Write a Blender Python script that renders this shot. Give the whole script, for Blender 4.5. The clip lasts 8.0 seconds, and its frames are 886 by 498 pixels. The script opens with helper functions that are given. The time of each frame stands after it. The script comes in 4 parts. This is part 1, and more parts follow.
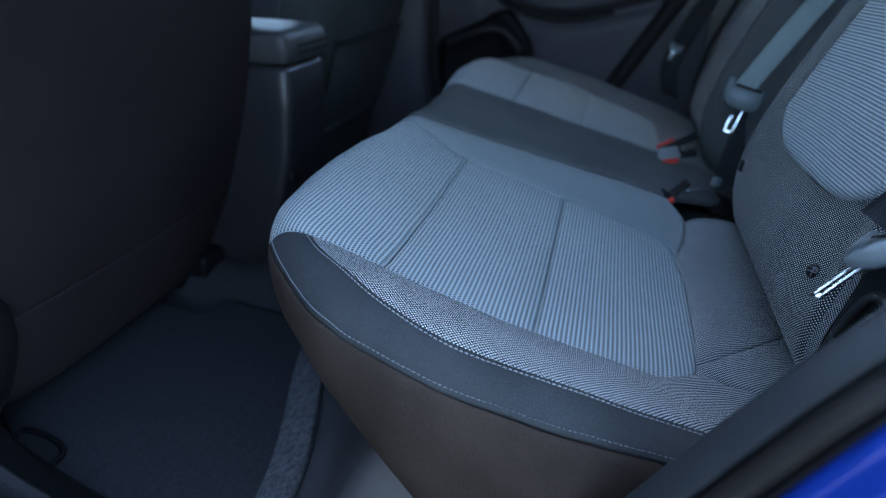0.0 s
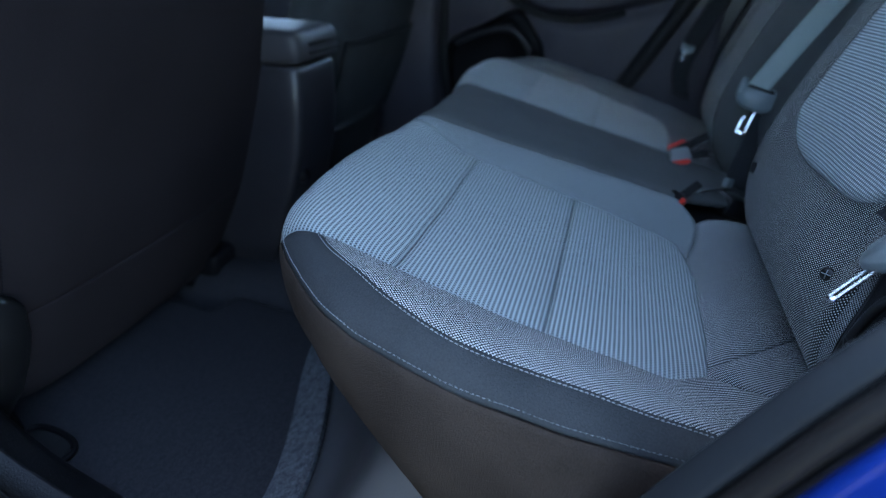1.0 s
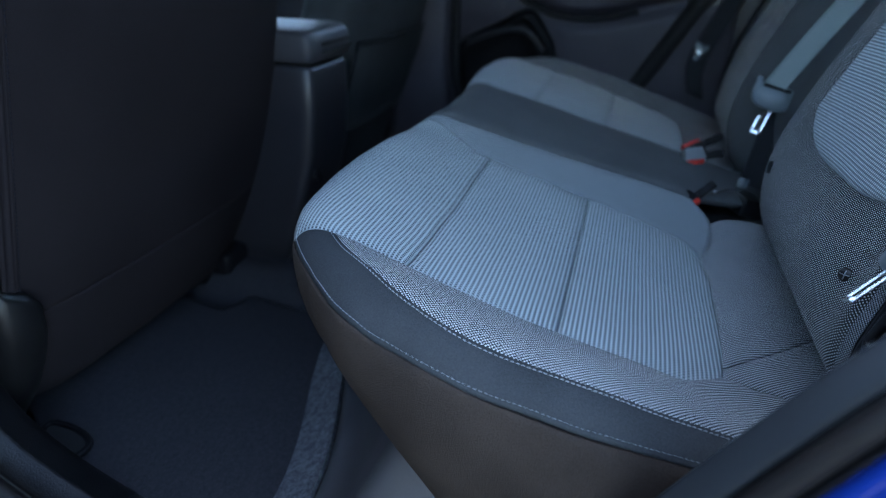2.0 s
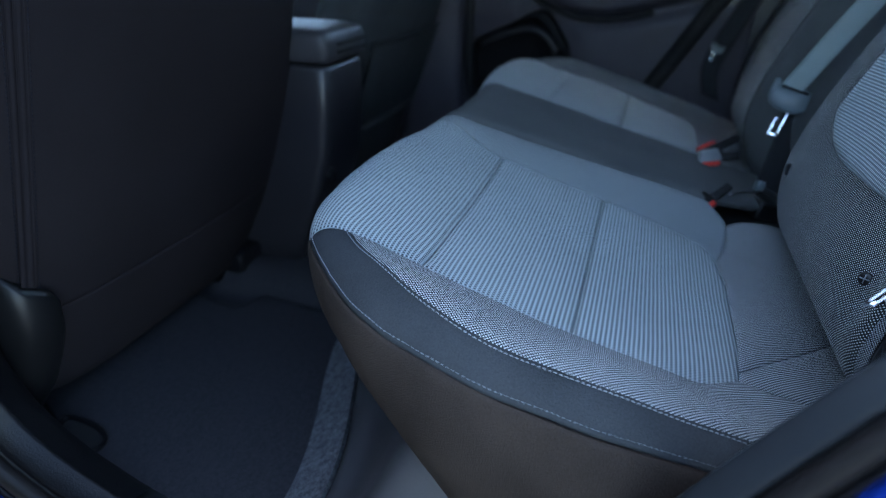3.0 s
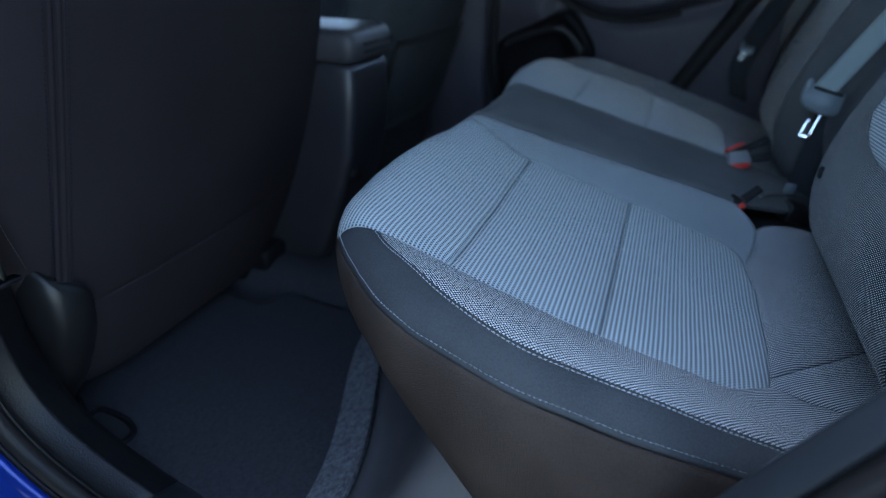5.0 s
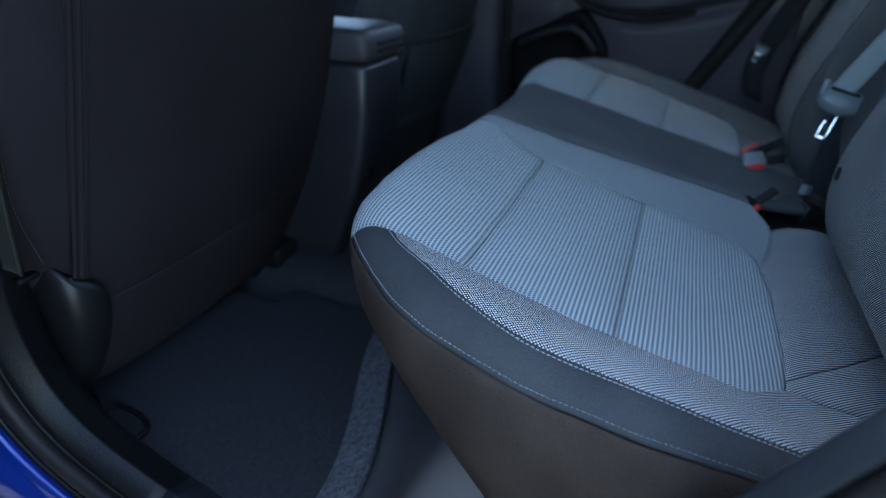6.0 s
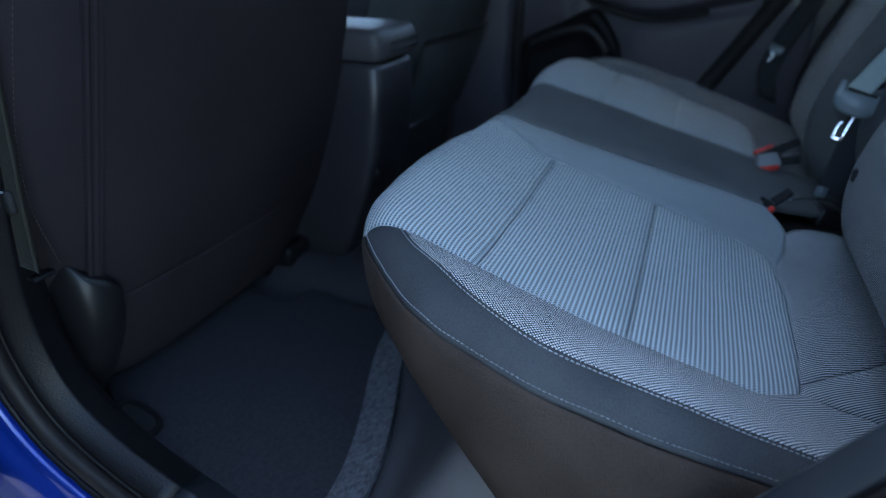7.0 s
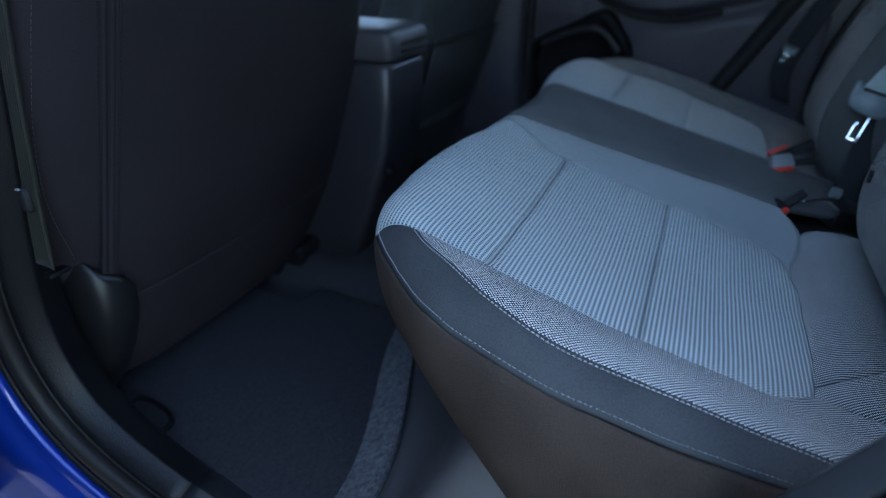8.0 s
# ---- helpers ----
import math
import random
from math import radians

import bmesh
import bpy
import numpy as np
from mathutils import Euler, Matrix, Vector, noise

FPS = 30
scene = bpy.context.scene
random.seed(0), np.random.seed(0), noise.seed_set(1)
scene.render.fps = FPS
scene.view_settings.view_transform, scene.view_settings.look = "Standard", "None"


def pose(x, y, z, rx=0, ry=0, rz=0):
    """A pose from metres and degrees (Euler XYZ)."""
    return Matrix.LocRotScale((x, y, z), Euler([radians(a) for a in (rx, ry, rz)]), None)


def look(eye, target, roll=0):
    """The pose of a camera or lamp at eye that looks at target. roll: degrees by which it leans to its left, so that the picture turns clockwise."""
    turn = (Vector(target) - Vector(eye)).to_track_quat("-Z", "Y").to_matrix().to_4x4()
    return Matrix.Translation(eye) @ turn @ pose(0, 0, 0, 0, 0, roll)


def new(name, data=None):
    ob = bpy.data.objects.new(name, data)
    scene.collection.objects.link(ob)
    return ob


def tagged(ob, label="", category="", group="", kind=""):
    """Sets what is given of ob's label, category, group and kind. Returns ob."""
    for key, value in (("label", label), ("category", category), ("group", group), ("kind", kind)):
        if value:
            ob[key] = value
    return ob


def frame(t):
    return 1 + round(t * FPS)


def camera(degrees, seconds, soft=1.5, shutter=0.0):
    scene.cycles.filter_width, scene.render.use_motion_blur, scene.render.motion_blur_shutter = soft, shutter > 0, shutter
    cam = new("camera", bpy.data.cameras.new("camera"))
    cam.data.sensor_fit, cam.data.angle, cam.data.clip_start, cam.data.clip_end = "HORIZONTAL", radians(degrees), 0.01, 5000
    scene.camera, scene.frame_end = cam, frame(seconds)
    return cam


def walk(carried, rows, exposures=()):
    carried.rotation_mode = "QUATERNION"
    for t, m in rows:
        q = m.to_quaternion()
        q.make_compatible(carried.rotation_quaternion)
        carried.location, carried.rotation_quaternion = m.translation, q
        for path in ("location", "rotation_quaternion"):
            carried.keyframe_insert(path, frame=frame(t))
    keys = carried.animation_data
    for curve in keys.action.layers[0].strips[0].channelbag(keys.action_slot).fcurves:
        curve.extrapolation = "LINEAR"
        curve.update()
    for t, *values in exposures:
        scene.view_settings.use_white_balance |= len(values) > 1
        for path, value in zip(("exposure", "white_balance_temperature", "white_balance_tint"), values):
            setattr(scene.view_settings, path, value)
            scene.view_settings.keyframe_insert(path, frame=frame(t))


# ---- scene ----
cam = camera(74.0, 8.0, soft=1.0)
PATH = [
    (0, (-1.038, 0.2, 0.941), (0.686, 0.642, 0.028), 2.0),
    (0.5, (-1.039, 0.202, 0.941), (0.682, 0.654, 0.027), 2.0),
    (1, (-1.039, 0.203, 0.941), (0.678, 0.67, 0.027), 2.0),
    (1.5, (-1.039, 0.204, 0.94), (0.673, 0.688, 0.026), 1.8),
    (3, (-1.041, 0.21, 0.939), (0.656, 0.744, 0.025), 1.7),
    (3.5, (-1.042, 0.213, 0.939), (0.65, 0.763, 0.024), 1.7),
    (4, (-1.042, 0.214, 0.939), (0.643, 0.78, 0.023), 1.6),
    (4.5, (-1.043, 0.216, 0.939), (0.638, 0.796, 0.023), 1.5),
    (6, (-1.046, 0.222, 0.939), (0.618, 0.846, 0.021), 1.4),
    (6.5, (-1.047, 0.224, 0.939), (0.611, 0.862, 0.021), 1.3),
    (7, (-1.047, 0.225, 0.939), (0.605, 0.878, 0.02), 1.3),
    (7.5, (-1.049, 0.227, 0.939), (0.598, 0.894, 0.02), 1.2),
    (8, (-1.049, 0.228, 0.938), (0.592, 0.908, 0.02), 1.2),
]
walk(cam, [(t, look(eye, target, roll)) for t, eye, target, roll in PATH], exposures=[(0.0, 3.25, 6300, 5), (8.0, 3.18, 6300, 5)])
cam.data.dof.use_dof = True
cam.data.dof.focus_distance = 0.575
cam.data.dof.aperture_fstop = 2.9

# ---- world and light ----
world = bpy.data.worlds.new("world")
scene.world = world
world.use_nodes = True
wt = world.node_tree
sky = wt.nodes.new("ShaderNodeTexSky")
sky.sky_type = "NISHITA"
sky.sun_disc = False
sky.sun_elevation, sky.sun_rotation = radians(66.4), radians(29.4)
wt.nodes["Background"].inputs["Strength"].default_value = 0.135
wt.links.new(sky.outputs["Color"], wt.nodes["Background"].inputs["Color"])
sun = new("sun", bpy.data.lights.new("sun", "SUN"))
sun.data.energy, sun.data.angle, sun.data.color = 2.1, radians(0.6), (1.0, 0.965, 0.92)
sun.matrix_world = look((0.9, 1.6, 4.2), (0, 0, 0))


# ---- materials ----
def mat(name, color, rough=0.7, metal=0.0):
    m = bpy.data.materials.new(name)
    m.use_nodes = True
    b = m.node_tree.nodes["Principled BSDF"]
    b.inputs["Base Color"].default_value = (*color, 1)
    b.inputs["Roughness"].default_value = rough
    b.inputs["Metallic"].default_value = metal
    return m


def nd(m, kind, **props):
    n = m.node_tree.nodes.new(kind)
    for k, v in props.items():
        n.inputs[k].default_value = v
    return n


def ln(m, a, b):
    m.node_tree.links.new(a, b)


def mth(m, op, a, b=None):
    n = m.node_tree.nodes.new("ShaderNodeMath")
    n.operation = op
    for i, v in enumerate((a, b)):
        if v is None:
            continue
        if isinstance(v, (int, float)):
            n.inputs[i].default_value = v
        else:
            ln(m, v, n.inputs[i])
    return n.outputs[0]


def mixc(m, fac, c1, c2):
    n = m.node_tree.nodes.new("ShaderNodeMix")
    n.data_type = "RGBA"
    if isinstance(fac, (int, float)):
        n.inputs[0].default_value = fac
    else:
        ln(m, fac, n.inputs[0])
    for i, c in ((6, c1), (7, c2)):
        if isinstance(c, tuple):
            n.inputs[i].default_value = (*c, 1)
        else:
            ln(m, c, n.inputs[i])
    return n.outputs[2]


def noise_of(m, scale, detail=3.0, coord="Object"):
    tc = nd(m, "ShaderNodeTexCoord")
    n = nd(m, "ShaderNodeTexNoise", Scale=scale, Detail=detail)
    ln(m, tc.outputs[coord], n.inputs["Vector"])
    return n.outputs["Fac"]


def bump(m, height, strength, dist):
    b = m.node_tree.nodes["Principled BSDF"]
    n = nd(m, "ShaderNodeBump", Strength=strength, Distance=dist)
    ln(m, height, n.inputs["Height"])
    ln(m, n.outputs[0], b.inputs["Normal"])


def speckled(name, c1, c2, rough, scale, big, strength=0.3, dist=0.001, metal=0.0, sheen=0.0, spec=0.5):
    """Two scales of noise: grain in colour and relief, and slow wear."""
    m = mat(name, c1, rough, metal)
    b = m.node_tree.nodes["Principled BSDF"]
    fine, slow = noise_of(m, scale), noise_of(m, big, 4)
    f = mth(m, "MULTIPLY", mth(m, "ADD", fine, slow), 0.5)
    ramp = nd(m, "ShaderNodeMapRange", **{"From Min": 0.36, "From Max": 0.64})
    ln(m, f, ramp.inputs["Value"])
    ln(m, mixc(m, ramp.outputs[0], c1, c2), b.inputs["Base Color"])
    r = nd(m, "ShaderNodeMapRange", **{"To Min": max(rough - 0.1, 0.05), "To Max": min(rough + 0.1, 1)})
    ln(m, slow, r.inputs["Value"])
    ln(m, r.outputs[0], b.inputs["Roughness"])
    b.inputs["Sheen Weight"].default_value = sheen
    b.inputs["Specular IOR Level"].default_value = spec
    bump(m, fine, strength, dist)
    return m


def woven(name, light, dark, pu, pv, strength, dist, stagger=False, lo=0.25, hi=0.6, sheen=0.1, su_pow=0.8, kind="dots", wobble=0.05):
    """Woven cloth: raised knots of pu x pv metres over a dark ground, laid out along the cloth."""
    m = mat(name, light, 0.85)
    b = m.node_tree.nodes["Principled BSDF"]
    uv = nd(m, "ShaderNodeUVMap")
    uv.uv_map = "UVMap"
    sep = nd(m, "ShaderNodeSeparateXYZ")
    ln(m, uv.outputs[0], sep.inputs[0])
    wob = noise_of(m, 90, 2)
    u = mth(m, "ADD", mth(m, "DIVIDE", sep.outputs[0], pu), mth(m, "MULTIPLY", wob, wobble))
    v = mth(m, "DIVIDE", sep.outputs[1], pv)
    if stagger:
        u, v = mth(m, "ADD", u, v), mth(m, "SUBTRACT", u, v)
    su = mth(m, "ABSOLUTE", mth(m, "SINE", mth(m, "MULTIPLY", u, math.pi)))
    sv = mth(m, "ABSOLUTE", mth(m, "SINE", mth(m, "MULTIPLY", v, math.pi)))
    if kind == "ribs":  # smooth raised ribs, with cross threads between them
        bead = mth(m, "ABSOLUTE", mth(m, "COSINE", mth(m, "MULTIPLY", u, math.pi)))
        rib = mth(m, "MULTIPLY", mth(m, "POWER", sv, 1.5), mth(m, "ADD", mth(m, "MULTIPLY", bead, 0.46), 0.54))
        h = mth(m, "MAXIMUM", rib, mth(m, "MULTIPLY", mth(m, "POWER", su, 1.2), 0.74))
    elif kind == "rows":  # broad ribs, each of two rows of knots
        s2 = mth(m, "ABSOLUTE", mth(m, "SINE", mth(m, "MULTIPLY", v, 2 * math.pi)))
        h = mth(m, "ADD", mth(m, "MULTIPLY", mth(m, "MULTIPLY", su, s2), 0.80), mth(m, "MULTIPLY", mth(m, "POWER", sv, 0.7), 0.20))
    else:
        h = mth(m, "MULTIPLY", mth(m, "POWER", su, su_pow), mth(m, "POWER", sv, 0.8))
    r = nd(m, "ShaderNodeMapRange", **{"From Min": lo, "From Max": hi})
    ln(m, h, r.inputs["Value"])
    slow = noise_of(m, 7, 4)
    fine = noise_of(m, 900, 2)
    lit = mixc(m, mth(m, "MULTIPLY", mth(m, "ADD", slow, fine), 0.5), tuple(0.8 * c for c in light), tuple(1.2 * c for c in light))
    ln(m, mixc(m, r.outputs[0], dark, lit), b.inputs["Base Color"])
    b.inputs["Sheen Weight"].default_value = sheen
    b.inputs["Specular IOR Level"].default_value = 0.2
    bump(m, h, strength, dist)
    return m


M_insert = woven("woven_insert", (0.508, 0.560, 0.558), (0.056, 0.066, 0.075), 0.0036, 0.0048, 0.6, 0.0010, lo=0.36, hi=0.90, kind="ribs", wobble=0.02)
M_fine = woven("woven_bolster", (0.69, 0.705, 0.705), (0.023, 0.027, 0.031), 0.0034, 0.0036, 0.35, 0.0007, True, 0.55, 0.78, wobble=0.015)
M_calm = woven("woven_inner_bolster", (0.312, 0.338, 0.350), (0.142, 0.157, 0.165), 0.0034, 0.0036, 0.3, 0.0006, True, 0.30, 0.80, wobble=0.015)
# Bolster cloth with smaller dots; its blacker ground partly holds the backrest's shade
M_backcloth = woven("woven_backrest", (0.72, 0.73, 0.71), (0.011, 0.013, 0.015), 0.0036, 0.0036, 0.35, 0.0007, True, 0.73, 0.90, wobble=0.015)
# Finer backrest edge cloth; its darker tone also shades the far seat
M_edge_shade = woven("woven_edge_shade", (0.46, 0.48, 0.49), (0.016, 0.018, 0.022), 0.0022, 0.0030, 0.5, 0.0006, True, 0.54, 0.78)
M_rib = woven("ribbed_insert", (0.60, 0.65, 0.66), (0.165, 0.185, 0.196), 0.0034, 0.0068, 0.7, 0.0010, lo=0.36, hi=0.86, kind="rows", wobble=0.015)
M_strip = speckled("strip_cloth", (0.078, 0.081, 0.082), (0.104, 0.108, 0.109), 0.9, 900, 9, 0.4, 0.0008, spec=0.15)
M_black = speckled("black_cloth", (0.031, 0.034, 0.037), (0.053, 0.057, 0.061), 0.85, 650, 16, 0.7, 0.0012, spec=0.2)
# Side cloth: its brown partly stands in for warm light off the ground
M_side = speckled("side_cloth", (0.0240, 0.0172, 0.0138), (0.0465, 0.0345, 0.0278), 0.8, 700, 16, 0.8, 0.0014, spec=0.2)
M_back = speckled("seat_back_cloth", (0.0152, 0.0126, 0.0148), (0.0230, 0.0194, 0.0226), 0.85, 900, 7, 0.4, 0.0006, spec=0.12)
M_felt = speckled("felt_carpet", (0.05, 0.054, 0.062), (0.19, 0.195, 0.21), 0.95, 480, 130, 0.9, 0.003, spec=0.15)
M_mat = speckled("mat_carpet", (0.0210, 0.0204, 0.0245), (0.0390, 0.0382, 0.0435), 0.95, 380, 170, 0.6, 0.002, spec=0.15)
M_plastic = speckled("grained_plastic", (0.0055, 0.0053, 0.0062), (0.0085, 0.0082, 0.0095), 0.36, 900, 12, 0.35, 0.0005, spec=0.13)
M_gloss = speckled("smooth_plastic", (0.0075, 0.0075, 0.008), (0.010, 0.010, 0.011), 0.36, 500, 10, 0.1, 0.0003, spec=0.35)
M_lid = speckled("padded_lid", (0.032, 0.031, 0.036), (0.043, 0.042, 0.048), 0.55, 900, 10, 0.2, 0.0003)
M_kick = speckled("kick_panel_plastic", (0.058, 0.057, 0.061), (0.074, 0.073, 0.078), 0.42, 800, 9, 0.25, 0.0004)
M_soft = speckled("soft_trim", (0.018, 0.017, 0.021), (0.025, 0.024, 0.028), 0.36, 800, 10, 0.2, 0.0004, spec=0.45)
M_lining = speckled("door_lining_plastic", (0.043, 0.039, 0.050), (0.057, 0.052, 0.065), 0.5, 800, 10, 0.2, 0.0004, spec=0.3)
# Sill trim past the joint, lightened and blued for the sky it reflects
M_sill = speckled("sill_plastic", (0.014, 0.0165, 0.020), (0.020, 0.0235, 0.028), 0.42, 700, 10, 0.3, 0.0005, spec=0.32)
M_grain = speckled("leather_grained_plastic", (0.0048, 0.0048, 0.0060), (0.0078, 0.0079, 0.0095), 0.40, 420, 14, 0.55, 0.0009, spec=0.20)
M_seal = speckled("door_seal_rubber", (0.0110, 0.0098, 0.0098), (0.0165, 0.0148, 0.0146), 0.5, 600, 20, 0.2, 0.0004, spec=0.2)
M_rubber = speckled("rubber_seal", (0.012, 0.012, 0.013), (0.02, 0.02, 0.021), 0.65, 600, 20, 0.2, 0.0004, spec=0.2)
M_head = speckled("headliner_cloth", (0.15, 0.155, 0.165), (0.19, 0.195, 0.205), 0.95, 700, 6, 0.3, 0.0006)
M_belt = woven("belt_webbing", (0.34, 0.395, 0.39), (0.19, 0.222, 0.22), 0.0016, 0.003, 0.4, 0.0005)
M_beltdark = woven("dark_webbing", (0.03, 0.032, 0.036), (0.015, 0.016, 0.018), 0.0016, 0.003, 0.4, 0.0005)
M_thread = speckled("pale_thread", (0.27, 0.285, 0.30), (0.37, 0.385, 0.395), 0.8, 2000, 30, 0.3, 0.0003)
M_darkthread = speckled("dark_thread", (0.010, 0.010, 0.014), (0.016, 0.016, 0.022), 0.9, 2000, 30, 0.3, 0.0003, spec=0.1)
M_midthread = speckled("grey_thread", (0.055, 0.045, 0.042), (0.085, 0.072, 0.066), 0.9, 2000, 30, 0.3, 0.0003, spec=0.1)
M_chrome = speckled("chrome", (0.86, 0.86, 0.87), (0.93, 0.93, 0.94), 0.14, 300, 40, 0.05, 0.0002, 1.0)
M_tongue = speckled("tongue_plastic", (0.125, 0.150, 0.160), (0.155, 0.182, 0.192), 0.38, 900, 15, 0.2, 0.0003)
M_frontbelt = woven("front_webbing", (0.040, 0.039, 0.033), (0.020, 0.0195, 0.0165), 0.0016, 0.003, 0.4, 0.0005, sheen=0.0)
M_red = speckled("red_plastic", (0.55, 0.03, 0.02), (0.65, 0.04, 0.025), 0.4, 300, 30, 0.1, 0.0003)
M_greyplastic = speckled("grey_plastic", (0.17, 0.18, 0.19), (0.21, 0.22, 0.23), 0.4, 900, 15, 0.2, 0.0003)
M_asphalt = speckled("asphalt", (0.038, 0.037, 0.036), (0.068, 0.066, 0.062), 0.9, 160, 1.5, 0.6, 0.006)
M_paint = mat("blue_paint", (0.004, 0.012, 0.14), 0.42, 0.35)
pb = M_paint.node_tree.nodes["Principled BSDF"]
pb.inputs["Specular IOR Level"].default_value = 0.2
pb.inputs["Coat Weight"].default_value = 1.0
pb.inputs["Coat Roughness"].default_value = 0.015
flake = noise_of(M_paint, 2500, 1)
ln(M_paint, mixc(M_paint, flake, (0.0028, 0.016, 0.165), (0.0055, 0.034, 0.285)), pb.inputs["Base Color"])
M_glass = mat("tinted_glass", (0.38, 0.45, 0.48), 0.02)
M_glass.node_tree.nodes["Principled BSDF"].inputs["Transmission Weight"].default_value = 1.0

M_clear = mat("side_glass", (0.82, 0.88, 0.90), 0.02)
M_clear.node_tree.nodes["Principled BSDF"].inputs["Transmission Weight"].default_value = 1.0


# ---- mesh helpers ----
def link(name, me, material, parent=None, label=""):
    me.materials.append(material)
    ob = new(name, me)
    if parent is not None:
        ob.parent = parent
    if label:
        ob["label"] = label
    return ob


def part(name, bm, material, parent=None, label="", smooth=True):
    bmesh.ops.recalc_face_normals(bm, faces=bm.faces)
    me = bpy.data.meshes.new(name)
    bm.to_mesh(me)
    bm.free()
    if smooth:
        me.shade_smooth()
    return link(name, me, material, parent, label)


def thing(name, label, category, group="", kind="", at=(0, 0, 0)):
    ob = new(name)
    ob.location = at
    bpy.context.view_layer.update()
    return tagged(ob, label, category, group, kind)


def sheet(name, pts, material, parent=None, label="", rim=0.012, uv=None, flip=False):
    """A sewn panel from a grid of points (rows x columns x 3): its face, and a rim turned down along its edges."""
    pts = np.asarray(pts, float)
    nv, nu = pts.shape[:2]
    du, dv = np.gradient(pts, axis=1), np.gradient(pts, axis=0)
    nor = np.cross(du, dv)
    nor /= np.linalg.norm(nor, axis=2, keepdims=True) + 1e-12
    if flip:
        nor = -nor
    verts = [tuple(p) for p in pts.reshape(-1, 3)]
    if uv is None:
        lu = np.cumsum(np.r_[0, np.linalg.norm(np.diff(pts[nv // 2], axis=0), axis=1)])
        lv = np.cumsum(np.r_[0, np.linalg.norm(np.diff(pts[:, nu // 2], axis=0), axis=1)])
        uv = np.stack(np.meshgrid(lu, lv), axis=2)
    uvs = [tuple(p) for p in np.asarray(uv).reshape(-1, 2)]
    faces = []
    for j in range(nv - 1):
        for i in range(nu - 1):
            a = j * nu + i
            f = (a, a + 1, a + nu + 1, a + nu)
            faces.append(f[::-1] if flip else f)
    if rim:
        ring = [(0, i) for i in range(nu)] + [(j, nu - 1) for j in range(1, nv)] + [(nv - 1, i) for i in range(nu - 2, -1, -1)] + [(j, 0) for j in range(nv - 2, 0, -1)]
        base = len(verts)
        for j, i in ring:
            verts.append(tuple(pts[j, i] - nor[j, i] * rim))
            uvs.append(uvs[j * nu + i])
        n = len(ring)
        for k in range(n):
            a, b = ring[k][0] * nu + ring[k][1], ring[(k + 1) % n][0] * nu + ring[(k + 1) % n][1]
            f = (b, a, base + k, base + (k + 1) % n)
            faces.append(f[::-1] if flip else f)
    me = bpy.data.meshes.new(name)
    me.from_pydata(verts, [], faces)
    lay = me.uv_layers.new(name="UVMap")
    idx = np.empty(len(me.loops), dtype=np.int32)
    me.loops.foreach_get("vertex_index", idx)
    lay.data.foreach_set("uv", np.asarray(uvs, dtype=np.float32)[idx].ravel())
    me.shade_smooth()
    return link(name, me, material, parent, label)


def curve(points, n):
    """n points spread evenly along a smooth curve through the given points."""
    p = np.asarray(points, float)
    q = np.vstack([2 * p[0] - p[1], p, 2 * p[-1] - p[-2]])
    out = []
    for k in range(1, len(q) - 2):
        for t in np.linspace(0, 1, 24, endpoint=False):
            a, b, c, d = q[k - 1], q[k], q[k + 1], q[k + 2]
            out.append(0.5 * (2 * b + (c - a) * t + (2 * a - 5 * b + 4 * c - d) * t * t + (3 * b - a - 3 * c + d) * t ** 3))
    out.append(p[-1])
    out = np.array(out)
    s = np.r_[0, np.cumsum(np.linalg.norm(np.diff(out, axis=0), axis=1))]
    want = np.linspace(0, s[-1], n)
    return np.stack([np.interp(want, s, out[:, k]) for k in range(out.shape[1])], axis=1)


def box_bm(size, at=(0, 0, 0), bevel=0.004, seg=2, rot=None, taper=None):
    bm = bmesh.new()
    bmesh.ops.create_cube(bm, size=1)
    for v in bm.verts:
        if taper and v.co.z > 0:
            v.co.x *= taper[0]
            v.co.y *= taper[1]
        v.co = Vector((v.co.x * size[0], v.co.y * size[1], v.co.z * size[2]))
    if bevel:
        bmesh.ops.bevel(bm, geom=bm.edges[:], offset=bevel, segments=seg, profile=0.5, affect="EDGES", clamp_overlap=True)
    m = Matrix.Translation(at) @ (rot.to_4x4() if rot else Matrix())
    bmesh.ops.transform(bm, matrix=m, verts=bm.verts)
    return bm


def tube_bm(path, r, seg=8, closed=False):
    """A round rod along a path."""
    bm = bmesh.new()
    p = [Vector(q) for q in path]
    rings = []
    for i, c in enumerate(p):
        t = (p[min(i + 1, len(p) - 1)] - p[max(i - 1, 0)]).normalized()
        a = t.orthogonal().normalized() if i == 0 else (rings_a - t * rings_a.dot(t)).normalized()
        rings_a = a
        b = t.cross(a)
        rr = r[i] if isinstance(r, (list, tuple)) else r
        rings.append([bm.verts.new(c + (a * math.cos(2 * math.pi * k / seg) + b * math.sin(2 * math.pi * k / seg)) * rr) for k in range(seg)])
    for i in range(len(rings) - 1):
        for k in range(seg):
            bm.faces.new((rings[i][k], rings[i][(k + 1) % seg], rings[i + 1][(k + 1) % seg], rings[i + 1][k]))
    bm.faces.new(rings[0][::-1])
    bm.faces.new(rings[-1])
    return bm


def loft_bm(sections, cap=True):
    """A skin over closed sections, each a list of as many points."""
    bm = bmesh.new()
    rings = [[bm.verts.new(Vector(p)) for p in s] for s in sections]
    n = len(rings[0])
    for a, b in zip(rings, rings[1:]):
        for k in range(n):
            bm.faces.new((a[k], a[(k + 1) % n], b[(k + 1) % n], b[k]))
    if cap:
        bm.faces.new(rings[0][::-1])
        bm.faces.new(rings[-1])
    return bm


